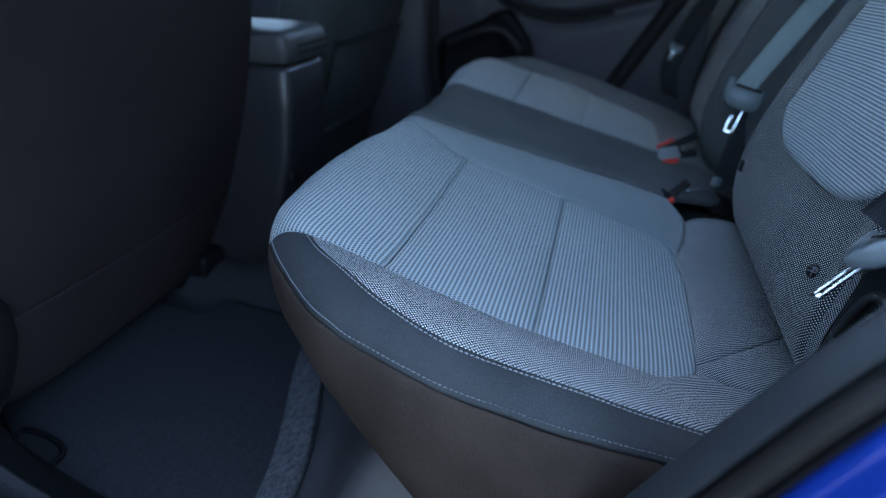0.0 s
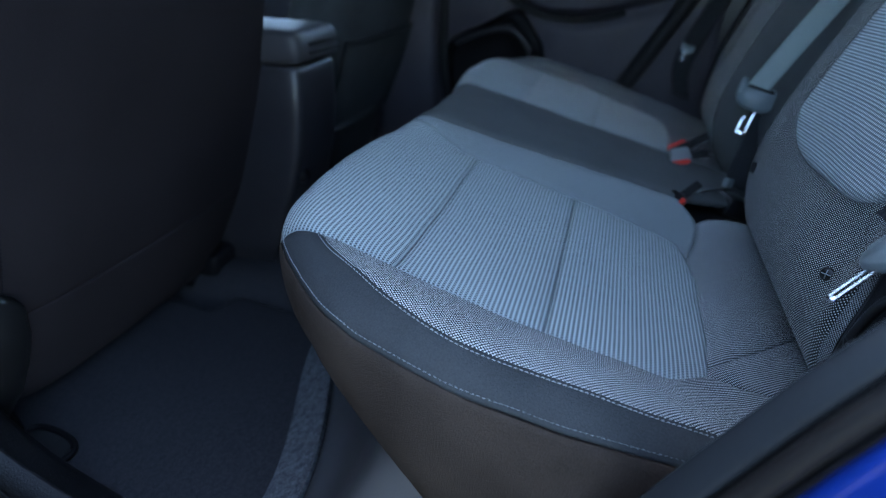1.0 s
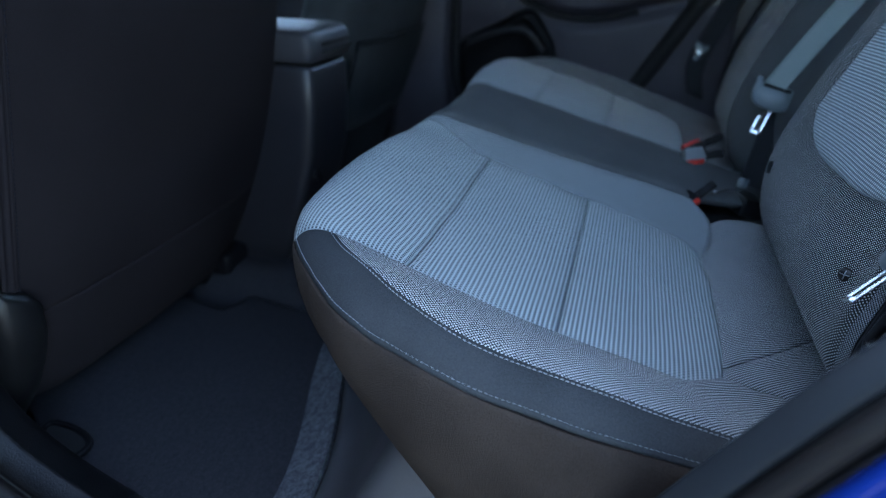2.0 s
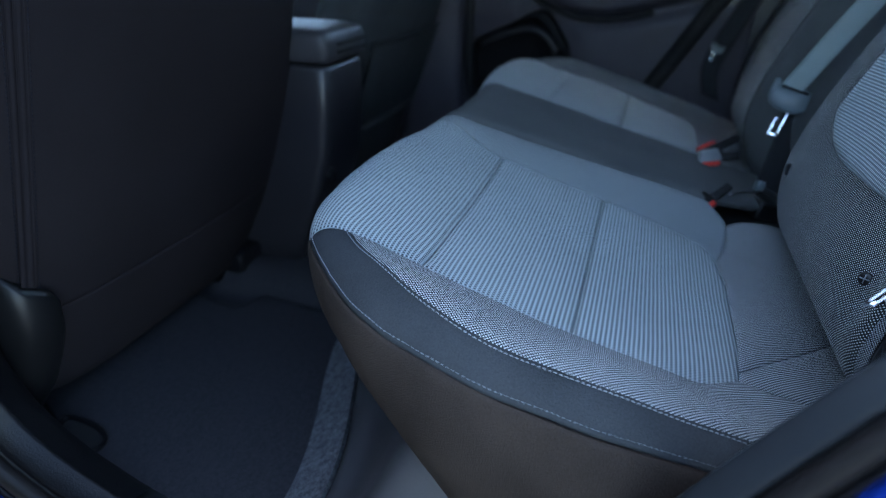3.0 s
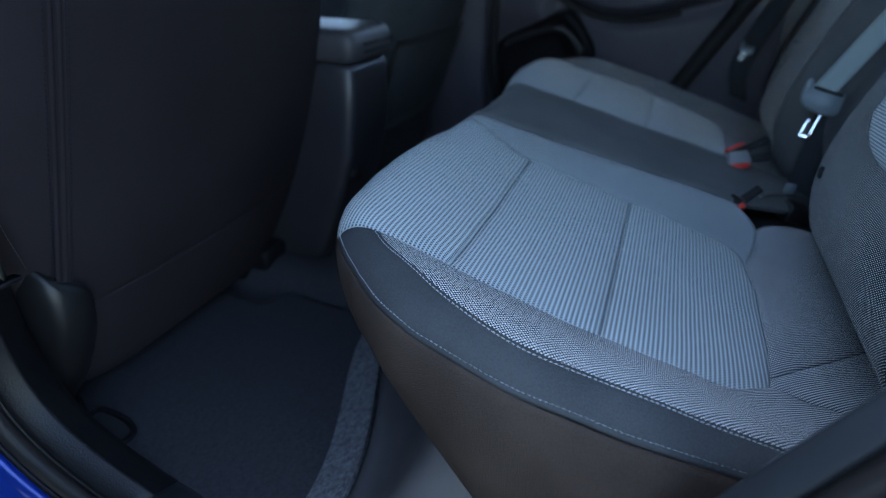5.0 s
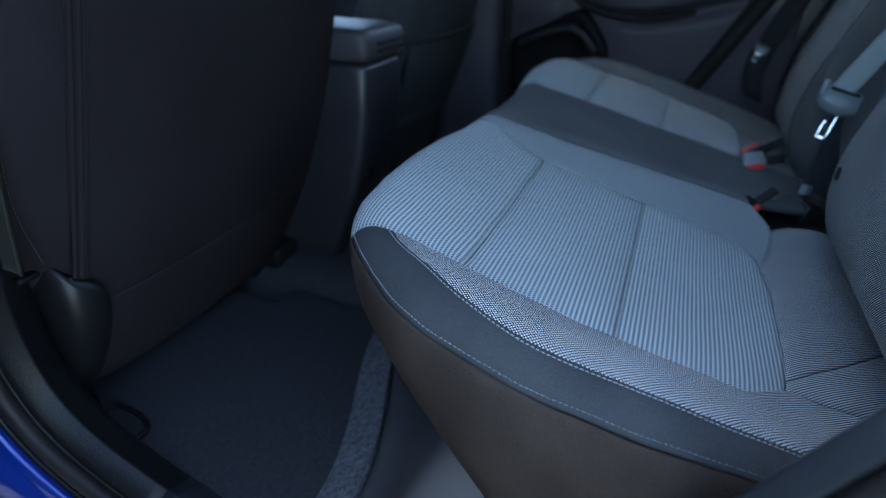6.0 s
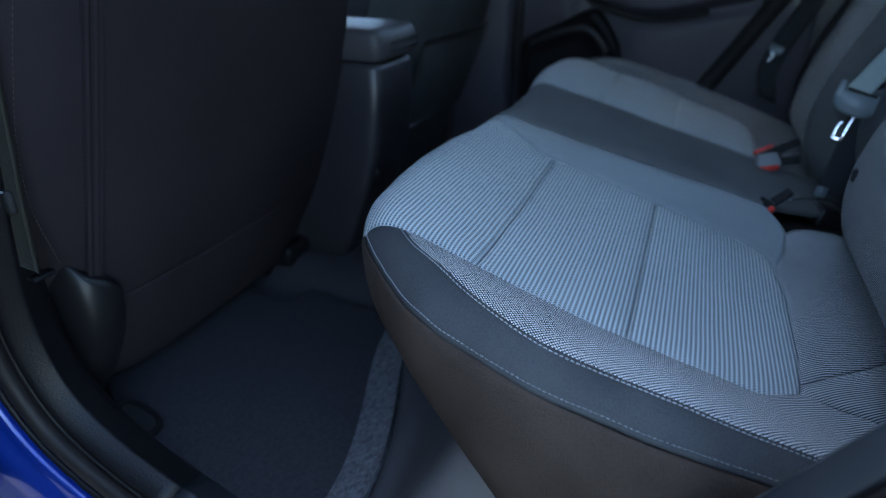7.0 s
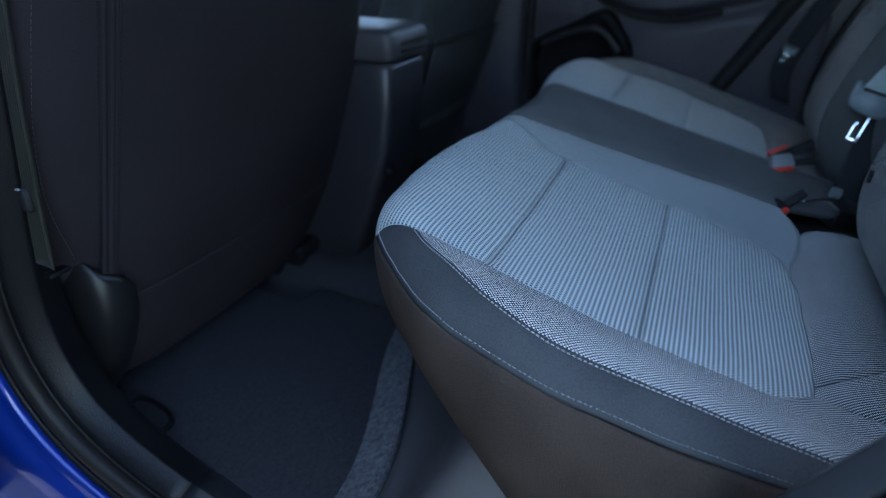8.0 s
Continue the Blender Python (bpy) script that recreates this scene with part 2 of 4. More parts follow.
def stitch_bm(points, nrm, step=0.0064, length=0.0046, r=0.0004):
    """A row of short raised stitches along a line of points, with the surface's normals."""
    p, q = np.asarray(points, float), np.asarray(nrm, float)
    s = np.r_[0, np.cumsum(np.linalg.norm(np.diff(p, axis=0), axis=1))]
    bm = bmesh.new()
    for k in range(int(s[-1] / step)):
        ends = []
        for d in (k * step, k * step + length / 2, k * step + length):
            c = Vector([np.interp(d, s, p[:, i]) for i in range(3)])
            m = Vector([np.interp(d, s, q[:, i]) for i in range(3)]).normalized()
            ends.append((c, m))
        along = (ends[2][0] - ends[0][0]).normalized()
        side = along.cross(ends[1][1]).normalized()
        rows = []
        for (c, m), up, wd in zip(ends, (0.0, 0.0008, 0.0), (0.6, 1.0, 0.6)):
            rows.append([bm.verts.new(c + m * (up + h) * 1.0 + side * w * r * wd) for w, h in ((-1, -0.0006), (-0.6, 0.0006), (0.6, 0.0006), (1, -0.0006))])
        for a, b in zip(rows, rows[1:]):
            for i in range(3):
                bm.faces.new((a[i], a[i + 1], b[i + 1], b[i]))
    return bm


# ---- rear bench: shape of the cushion ----
HW, YF, RC, ROLL, BULGE = 0.690, 0.508, 0.20, 0.05, 0.036


def sm(a, b, x):
    t = np.clip((np.asarray(x, float) - a) / (b - a), 0, 1)
    return t * t * (3 - 2 * t)


def half_width(y):
    return HW - 0.035 * sm(0.25, -0.08, y)


def bulge(x):
    """How far the cushion's front edge swells forward, seat by seat."""
    return BULGE * np.sin(np.pi * np.clip((np.abs(x) - 0.10) / 0.52, 0, 1)) ** 0.8


def rim_dist(x, y):
    """How far a place of the plan lies inside the cushion's rounded outline."""
    qx, qy = np.abs(x) - (half_width(y) - RC), y - bulge(x) - (YF - RC)
    return RC - np.hypot(np.maximum(qx, 0), np.maximum(qy, 0)) - np.minimum(np.maximum(qx, qy), 0)


def cush_z(x, y):
    ax = np.abs(x)
    z = 0.66 + 0.2806 * (y - 0.38)
    back = np.clip((0.52 - y) / 0.45, 0, 1)
    z = z + (0.016 + 0.020 * back) * sm(0.205, 0.115, ax)
    z = z + 0.020 * sm(0.53, 0.38, y) * sm(0.54, 0.63, ax)
    z = z - 0.006 * np.sin(np.pi * np.clip((ax - 0.19) / 0.37, 0, 1)) * sm(0.5, 0.35, y)
    z = z - 0.006 * sm(0.020, -0.090, y) ** 2
    z = z + 0.0009 * np.sin(31 * x + 9 * y + 1.3) * np.sin(27 * y - 12 * x) + 0.0006 * np.sin(63 * x - 22 * y) * np.sin(55 * y + 17 * x + 0.7)
    d = np.clip(rim_dist(x, y), 0, ROLL)
    return z - (ROLL - np.sqrt(np.maximum(ROLL ** 2 - (ROLL - d) ** 2, 0)))


def front_y(x):
    k = np.maximum(np.abs(x) - (HW - RC), 0)
    return YF - RC + bulge(x) + np.sqrt(np.maximum(RC ** 2 - k ** 2, 1e-6)) - 0.002


def cush_n(x, y):
    e = 0.002
    n = np.stack([-(cush_z(x + e, y) - cush_z(x - e, y)) / (2 * e), -(cush_z(x, y + e) - cush_z(x, y - e)) / (2 * e), np.ones_like(x)], axis=-1)
    return n / np.linalg.norm(n, axis=-1, keepdims=True)


def eased(xy):
    """The seams behind the seat panel, bowed backwards, and the bolster's end rounded off beside the buckle."""
    x, y = xy[..., 0], xy[..., 1]
    ax = np.abs(x)
    near = sm(-0.03, 0.07, y) * sm(0.17, 0.07, y)
    bow = 0.011 * sm(0.24, 0.33, ax) * (1 - 0.5 * sm(0.42, 0.52, ax)) * sm(0.545, 0.515, ax)
    end = (0.020 * sm(0.275, 0.17, ax) - 0.030 * sm(0.165, 0.126, ax)) * sm(0.06, 0.115, ax) * (x < 0)
    return np.stack([x, y - near * (bow + end)], axis=-1)


def lay(a, b, across=24, dip=(1, 1, 1, 1), depth=0.0085, stretch=None):
    """A panel of the cushion between two lines of its plan, sunk along its seams (dip: first line, second line, start, end)."""
    a, b = np.asarray(a, float), np.asarray(b, float)
    n = len(a)
    u = np.linspace(0, 1, across)
    u = 0.5 * u + 0.5 * (0.5 - 0.5 * np.cos(np.pi * u))
    xy = a[:, None, :] * (1 - u)[None, :, None] + b[:, None, :] * u[None, :, None]
    if stretch:
        v = np.clip((xy[..., 1] - stretch) / (xy[-1, :, 1] - stretch)[None, :], 0, 1)
        xy[..., 1] = np.where(v > 0, stretch + (front_y(xy[..., 0]) - stretch) * v, xy[..., 1])
    xy = eased(xy)
    x, y = xy[..., 0], xy[..., 1]
    z = cush_z(x, y)
    width = np.linalg.norm(b - a, axis=1)[:, None]
    s = np.cumsum(np.r_[0, np.linalg.norm(np.diff((a + b) / 2, axis=0), axis=1)])[:, None]
    sunk = 0 * z
    for flag, e in zip(dip, (width * u[None, :], width * (1 - u)[None, :], s + 0 * u[None, :], s[-1] - s + 0 * u[None, :])):
        if flag:
            sunk = np.maximum(sunk, flag * depth * (0.28 * np.exp(-e / 0.003) + 0.72 * np.exp(-e / 0.016)))
    pts = np.stack([x, y, z - sunk], axis=2)
    run = np.concatenate([0 * x[:, :1], np.cumsum(np.linalg.norm(np.diff(pts, axis=1), axis=2), axis=1)], axis=1)
    return pts, np.stack([np.abs(x[:, :1]) + run, y * 1.04], axis=2)


def at_y(table, y):
    t = curve([(p[1], p[0]) for p in table], 200)
    return np.interp(y, t[:, 1][::1], t[:, 0]) if t[0, 1] < t[-1, 1] else np.interp(y, t[::-1, 1], t[::-1, 0])


INNER = [(0.07, 0.262), (0.076, 0.238), (0.09, 0.217), (0.115, 0.205), (0.226, 0.198), (0.384, 0.196), (0.43, 0.181), (0.474, 0.165), (0.55, 0.14)]
OUTER = [(0.07, 0.508), (0.075, 0.524), (0.088, 0.537), (0.11, 0.545), (0.155, 0.554), (0.231, 0.563), (0.308, 0.567), (0.382, 0.561), (0.424, 0.554), (0.445, 0.553), (0.4615, 0.556), (0.50, 0.556), (0.55, 0.552)]
SEAM_A = [(0.558, 0.462), (0.593, 0.426), (0.625, 0.380), (0.642, 0.341), (0.6505, 0.303), (0.652, 0.259), (0.647, 0.212), (0.640, 0.156), (0.634, 0.109), (0.626, 0.05), (0.612, -0.085)]
STITCH_B = [(0.556, 0.508), (0.575, 0.494), (0.604, 0.468), (0.645, 0.424), (0.666, 0.388), (0.675, 0.359), (0.681, 0.320), (0.682, 0.270), (0.679, 0.211), (0.672, 0.161), (0.661, 0.103), (0.650, 0.03), (0.638, -0.085)]


def outwards(p, arc):
    """The plan of a line moved a given length over the rounded edge of the cushion."""
    e = 0.001
    g = np.stack([rim_dist(p[:, 0] + e, p[:, 1]) - rim_dist(p[:, 0] - e, p[:, 1]), rim_dist(p[:, 0], p[:, 1] + e) - rim_dist(p[:, 0], p[:, 1] - e)], axis=1)
    g /= np.linalg.norm(g, axis=1, keepdims=True)
    d = np.clip(rim_dist(p[:, 0], p[:, 1]), 0.0003, ROLL)
    a = np.minimum(np.arcsin(1 - d / ROLL) + arc / ROLL, 1.5)
    return p - g * (d - ROLL * (1 - np.sin(a)))[:, None]


def line_of(table, y):
    return np.stack([at_y(table, y), y], axis=1)


def panel(name, a, b, s, material, parent, label="", **k):
    pts, uv = lay(np.asarray(a) * (s, 1), np.asarray(b) * (s, 1), **k)
    return sheet(name, pts, material, parent, label, uv=uv, flip=(np.cross(pts[0, 1] - pts[0, 0], pts[1, 0] - pts[0, 0])[2] < 0))


bench = thing("rear_bench_cushion", "grey and black cloth rear bench cushion with pale stitching", "car seat", at=(0, 0, 0.30))
bench.location = (0, 0, 0)
for s in (-1, 1):
    for name, y0, y1, st in (("insert_panel", 0.384, 0.54, 0.384), ("insert_panel", 0.229, 0.384, None), ("insert_panel", 0.07, 0.229, None)):
        y = np.linspace(y0, y1, 34)
        panel(name, line_of(INNER, y), line_of(OUTER, y), s, M_insert, bench, "blue-grey woven seat panel", across=44, dip=(0.8, 1, 0.4 if y0 < 0.1 else 0.9, 0 if st else 0.9), stretch=st)
    # bolster of fine dotted cloth, between the insert and the stitched black band
    sa = curve(SEAM_A, 60)[::-1]
    y_in = np.linspace(0.07, 0.4615, 48)
    inn = line_of(OUTER, y_in)
    rear = np.array([(0.492, -0.085), (0.500, 0.0), (0.507, 0.034)])
    edge = curve(np.vstack([rear, inn[::4], inn[-1:]]), 60)
    # the far bolster takes the darker cloth in place of its shade
    panel("bolster", edge, sa, s, M_fine if s < 0 else M_edge_shade, bench, "fine dotted grey cloth bolster", dip=(0.7, 0.22, 0, 0), across=20)
    panel("shoulder_band", curve(SEAM_A, 70), outwards(curve(STITCH_B, 70), 0.0032), s, M_black, bench, "plain charcoal cloth band with stitched edges", dip=(0.22, 0.35, 0.6, 0), across=14)
    # inner bolster beside the middle strip
    y = np.concatenate([np.linspace(0.07, 0.229, 34), np.linspace(0.229, 0.384, 34)[1:], np.linspace(0.384, 0.54, 34)[1:]])
    panel("inner_bolster", np.stack([0.121 + 0.014 * sm(0.1, 0.45, y), y], axis=1), line_of(INNER, y), s, M_calm, bench, "plain grey cloth bolster", across=14, dip=(0.9, 0.7, 0.0, 0), stretch=0.384)
    # rear panels in front of the backrest
    y = np.linspace(-0.13, 0.07, 28)
    split = np.interp(y, (-0.09, -0.01, 0.03, 0.07), (0.31, 0.407, 0.447, 0.496))
    last = np.interp(y, (-0.09, 0.0, 0.034, 0.07), (0.49, 0.500, 0.506, 0.5085))
    # far panels again in the darker cloth, to shade them
    panel("rear_panel", np.stack([np.interp(y, (-0.09, -0.018, 0.07), (0.09, 0.117, 0.157)), y], axis=1), np.stack([split, y], axis=1), s, M_fine if s < 0 else M_edge_shade, bench,
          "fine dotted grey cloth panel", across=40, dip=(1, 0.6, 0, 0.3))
    panel("corner_panel", np.stack([split, y], axis=1), np.stack([last, y], axis=1), s, M_fine if s < 0 else M_edge_shade, bench, "fine dotted grey cloth panel", across=16, dip=(0.6, 0.6, 0, 0.6))
    # side skirt, from the lower stitched seam round the outline and down
    sb = outwards(curve(STITCH_B, 90), 0.0032)
    ol = sb.copy()
    for _ in range(6):
        e = 0.001
        g = np.stack([rim_dist(ol[:, 0] + e, ol[:, 1]) - rim_dist(ol[:, 0] - e, ol[:, 1]), rim_dist(ol[:, 0], ol[:, 1] + e) - rim_dist(ol[:, 0], ol[:, 1] - e)], axis=1) / (2 * e)
        nn = -g / np.linalg.norm(g, axis=1, keepdims=True)
        ol = ol + nn * (rim_dist(ol[:, 0], ol[:, 1]) - 0.0004)[:, None]
    top_z = cush_z(ol[:, 0], ol[:, 1])
    rows = []
    for k in (0.0, 0.3, 0.6, 0.85):
        p = sb * (1 - k) + ol * k
        rows.append(np.stack([s * p[:, 0], p[:, 1], cush_z(p[:, 0], p[:, 1]) - (0.0035 if k == 0 else 0.0)], axis=1))
    for h in np.linspace(0, 1, 18) ** 1.2:
        drop = 0.32 * h
        inset = (-0.17 + 0.17 * nn[:, 1]) * drop + (2.15 + 2.4 * nn[:, 1]) * drop ** 2
        p = ol - nn * inset[:, None]
        rows.append(np.stack([s * p[:, 0], p[:, 1], top_z - drop], axis=1))
    sk = np.array(rows)
    luv = np.stack(np.meshgrid(np.linspace(0, 0.9, sk.shape[1]), np.linspace(0, 0.4, sk.shape[0])), axis=2)
    sheet("side_skirt", sk, M_side, bench, "dark cloth side, browned for bounced light", rim=0.004, uv=luv, flip=(s < 0))
    # two rows of pale stitches
    for seam in (SEAM_A, STITCH_B):
        c = curve(seam, 160)
        t = np.gradient(c, axis=0)
        t /= np.linalg.norm(t, axis=1, keepdims=True)
        side = np.stack([-t[:, 1], t[:, 0]], axis=1)
        c = c + side * (0.0048 if seam is SEAM_A else 0.0)
        c = c * (s, 1)
        nrm = cush_n(c[:, 0], c[:, 1])
        pts = np.stack([c[:, 0], c[:, 1], cush_z(c[:, 0], c[:, 1])], axis=1) + nrm * (-0.0006 if seam is SEAM_A else -0.0008)
        part("stitching", stitch_bm(pts[2:-14], nrm[2:-14], 0.0047, 0.0030, 0.00018 if seam is SEAM_A else 0.00021), M_thread, bench, "pale grey stitches")
y = np.linspace(-0.09, 0.54, 66)
near_edge = np.where(y < 0.075, np.interp(y, (-0.09, -0.02, 0.075), (-0.02, -0.045, -0.119)), -0.119 - 0.014 * sm(0.1, 0.45, y))
panel("middle_strip", np.stack([near_edge, y], axis=1), np.stack([0.119 + 0.014 * sm(0.1, 0.45, y), y], axis=1), 1, M_strip, bench, "plain charcoal cloth middle strip",
      across=26, dip=(0.9, 0.9, 0.0, 0), stretch=0.384)
# front face and underside
u = np.linspace(-0.60, 0.60, 60)
rows = []
for h in np.linspace(0, 1, 12):
    rows.append(np.stack([u * (1 - 0.04 * h), front_y(u) - 0.004 - 0.5 * 0.26 * h + 0.010 * math.sin(math.pi * min(1, 2 * h)), cush_z(u, front_y(u) - 0.001) - 0.002 - 0.29 * h], axis=1))
sheet("front_skirt", rows, M_black, bench, rim=0.004, uv=np.stack(np.meshgrid(u, np.linspace(0, 0.3, 12)), axis=2))
part("base", box_bm((1.16, 0.46, 0.16), (0, 0.12, 0.44), 0.02), M_black, bench)


# ---- rear backrest ----
BACK = [(0.48, -0.130), (0.515, -0.083), (0.54, -0.057), (0.57, -0.034), (0.605, -0.014), (0.66, -0.004), (0.72, -0.010), (0.80, -0.036), (0.90, -0.078), (1.02, -0.128), (1.18, -0.195)]


def back_y(x, z):
    t = curve([(b, a) for a, b in BACK], 120)
    y = np.interp(z, t[:, 1], t[:, 0])
    ax = np.abs(x)
    y = y - 0.055 * np.where(x < 0, sm(0.15, 0.105, ax), sm(0.19, 0.07, ax)) + 0.007 * np.exp(-((x - 0.21) / 0.05) ** 2)
    y = y - 0.022 * np.sin(np.pi * np.clip((ax - 0.19) / 0.35, 0, 1)) * sm(0.64, 0.74, z)
    y = y + 0.008 * sm(0.48, 0.52, ax) * sm(0.58, 0.75, z)
    y = y - 0.020 * sm(0.36, 0.53, ax) * sm(0.60, 0.70, z)
    return y - 0.075 * sm(0.518, 0.574, ax) ** 2


def back_grid(x0, x1, z0, z1, nx, nz, proud=0.0, shape=None):
    u, v = np.meshgrid(np.linspace(0, 1, nx), np.linspace(0, 1, nz))
    x, z = x0 + (x1 - x0) * u, z0 + (z1 - z0) * v
    if shape:
        x, z = shape(u, v)
    y = back_y(x, z) + proud
    e = np.minimum(np.minimum(u, 1 - u) * abs(x1 - x0), v * abs(z1 - z0))
    y = y - 0.010 * np.exp(-e / 0.004)
    pts = np.stack([x, y, z], axis=2)
    run = np.concatenate([0 * x[:, :1], np.cumsum(np.linalg.norm(np.diff(pts, axis=1), axis=2), axis=1)], axis=1)
    return pts, np.stack([np.abs(x[:, :1]) + run, z * 1.04], axis=2)


backrest = thing("rear_seat_back", "split rear backrest in grey woven and dotted cloth", "car seat")
for s in (-1, 1):
    pts, uv = back_grid(s * (0.118 if s < 0 else 0.204), s * 0.522, 0.49, 1.18, 70, 70)
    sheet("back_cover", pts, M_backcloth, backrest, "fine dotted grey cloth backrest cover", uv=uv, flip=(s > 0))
    pts, uv = back_grid(s * 0.523, s * 0.532, 0.49, 1.18, 24, 60)
    sheet("back_edge", pts, M_edge_shade, backrest, "fine dotted grey cloth side of the backrest", uv=uv, flip=(s > 0))

    def tub(u, v, s=s):
        x = s * ((0.205 if s < 0 else 0.265) + (0.295 if s < 0 else 0.235) * u)
        low = (0.724 if s < 0 else 0.92) + 0.055 * np.abs(2 * u - 1) ** 4 + 0.008 * u
        return x, low + (1.17 - low) * v
    pts, uv = back_grid(s * 0.205, s * 0.51, 0.67, 1.17, 50, 60, 0.007, tub)
    sheet("back_insert", pts, M_rib, backrest, "ribbed blue-grey woven back panel", uv=uv, flip=(s > 0))
pts, uv = back_grid(-0.114, 0.200, 0.49, 1.18, 26, 60, 0.0)
sheet("middle_back", pts, M_strip, backrest, "plain charcoal cloth middle back", uv=uv, flip=False)
part("back_board", box_bm((1.36, 0.03, 0.75), (0, -0.23, 0.84), 0.01, rot=Euler((radians(18), 0, 0)).to_matrix()), M_back, backrest)


# ---- front seats ----
def front_seat(cx, label, zipped, half=0.305):
    seat = thing("front_chair", label, "car seat", "front seats")

    def section(z, shrink=1.0, n=40, trim=0.0):
        yr = 0.86 - (z - 0.56) / 3.0
        wide = half - 0.02 * float(sm(0.75, 1.15, z))
        out = []
        for k in range(n):
            a = 2 * math.pi * k / n
            c, d = math.cos(a), math.sin(a)
            px = cx + wide * shrink * math.copysign(abs(c) ** 0.42, c)
            py = yr + 0.085 + (0.085 * shrink) * math.copysign(abs(d) ** 0.6, d)
            if d < 0:
                py -= 0.010 * (1 - ((px - cx) / wide) ** 2)
            if c < 0:
                px += (trim or 0.055 * zipped * float(sm(0.70, 0.54, z))) * abs(c) ** 0.42
            elif zipped:
                px += (0.034 + 0.112 * float(sm(0.86, 0.60, z)) - 0.11 * float(sm(0.56, 0.38, z))) * abs(c) ** 0.42
            out.append((px, py, z))
        return out

    def on_back(x, z):
        wide = half - 0.02 * float(sm(0.75, 1.15, z))
        yr = 0.86 - (z - 0.56) / 3.0
        c = min(abs((x - cx) / wide), 1) ** (1 / 0.42)
        d = math.sqrt(max(1 - c * c, 0))
        return yr + 0.085 - 0.085 * d ** 0.6 - 0.010 * (1 - ((x - cx) / wide) ** 2)

    # the far seat takes a lighter cloth in place of bounced light
    cloth = M_back if zipped else M_black
    zs = [(0.5065, 0.990), (0.510, 0.997), (0.518, 1.0)] + [(z, 1.0) for z in np.linspace(0.56, 1.14, 20)] + [(1.17, 0.97), (1.19, 0.88)]
    part("back_cover", loft_bm([section(z, q) for z, q in zs]), cloth, seat)
    zs = [(0.346, 0.90), (0.352, 0.94), (0.368, 0.965), (0.43, 0.992), (0.500, 0.999), (0.5063, 0.991)]
    part("lower_back_panel", loft_bm([section(z, q, 40, 0.07) for z, q in zs]), cloth, seat)
    part("seat_cushion", box_bm((0.52, 0.50, 0.16), (cx, 1.20, 0.52), 0.04, 3), cloth, seat)
    for sx in (-0.232, 0.235):
        part("seat_rail", box_bm((0.05, 0.42, 0.035), (cx + sx, 1.19, 0.345), 0.006), M_plastic, seat)
        for sy in (-0.22, 0.22):
            part("rail_foot", box_bm((0.05, 0.06, 0.05), (cx + sx, 1.20 + sy, 0.322), 0.008), M_plastic, seat)
        part("rail_post", box_bm((0.03, 0.40, 0.10), (cx + sx, 1.20, 0.41), 0.004), M_plastic, seat)
    if not zipped:
        rows = []
        for z in np.linspace(0.52, 0.742, 12):
            puff = 0.006 + 0.006 * math.sin(math.pi * (z - 0.52) / 0.26)
            rows.append([(x, on_back(x, z) - puff, z) for x in np.linspace(cx - 0.84 * half, cx + 0.84 * half, 20)])
        sheet("back_pocket", rows, cloth, seat, "dark cloth pocket on the seat back", rim=0.008, flip=True)
    if zipped:
        part("rail_end", box_bm((0.10, 0.10, 0.055), (-0.122, 0.958, 0.350), 0.012, 3), M_plastic, seat, "black block at the rail end")
        zz = np.linspace(0.512, 1.10, 60)
        rows = []
        for off, up in ((-0.0075, -0.001), (-0.006, 0.0008), (-0.0022, 0.0008), (-0.0018, -0.0006), (0.0, 0.0006), (0.0018, -0.0006), (0.0022, 0.0008), (0.006, 0.0008), (0.0075, -0.001)):
            rows.append([(-0.620 + off, on_back(-0.620 + off, z) - up, z) for z in zz])
        sheet("zip", rows, M_back, seat, "dark zip down the seat back", rim=0.002)
        nrm = np.tile((0, -0.95, -0.3), (60, 1))
        for off in (-0.0115, 0.0115):
            part("stitching", stitch_bm([(-0.620 + off, on_back(-0.620 + off, z) - 0.0003, z) for z in zz], nrm, 0.006, 0.004, 0.0006), M_darkthread, seat)
        c = curve([(-0.664, 1.10), (-0.677, 0.93), (-0.684, 0.84), (-0.687, 0.76), (-0.680, 0.68), (-0.658, 0.60)], 80)
        part("stitching", stitch_bm([(x, on_back(x, z) - 0.0005, z) for x, z in c], np.tile((-0.6, -0.75, -0.2), (80, 1)), 0.0065, 0.0045, 0.0004), M_midthread, seat, "grey stitched side seam")
        # moulded cover over the seat hinge
        secs = []
        for z, q in ((0.563, 0.70), (0.560, 0.86), (0.550, 0.98), (0.50, 1.04), (0.45, 1.00), (0.40, 0.86), (0.35, 0.6), (0.33, 0.5)):
            secs.append([(-0.617 + 0.034 * q * math.copysign(abs(math.cos(a)) ** 0.45, math.cos(a)), 0.945 + 0.09 * q * math.copysign(abs(math.sin(a)) ** 0.7, math.sin(a)) + (0.5 - z) * 0.25, z - 0.038 * math.cos(a) * float(sm(0.44, 0.55, z)))
                         for a in np.linspace(0, 2 * math.pi, 28, endpoint=False)])
        part("hinge_cover", loft_bm(secs), M_gloss, seat, "moulded black plastic hinge cover")
    return seat


front_seat(-0.405, "black cloth front seat back with zipped cover", True)
front_seat(0.477, "far front seat, cloth lightened for bounced light, with a back pocket", False, 0.272)


# ---- centre console ----
console = thing("centre_console", "dark plastic centre console with padded lid", "console")


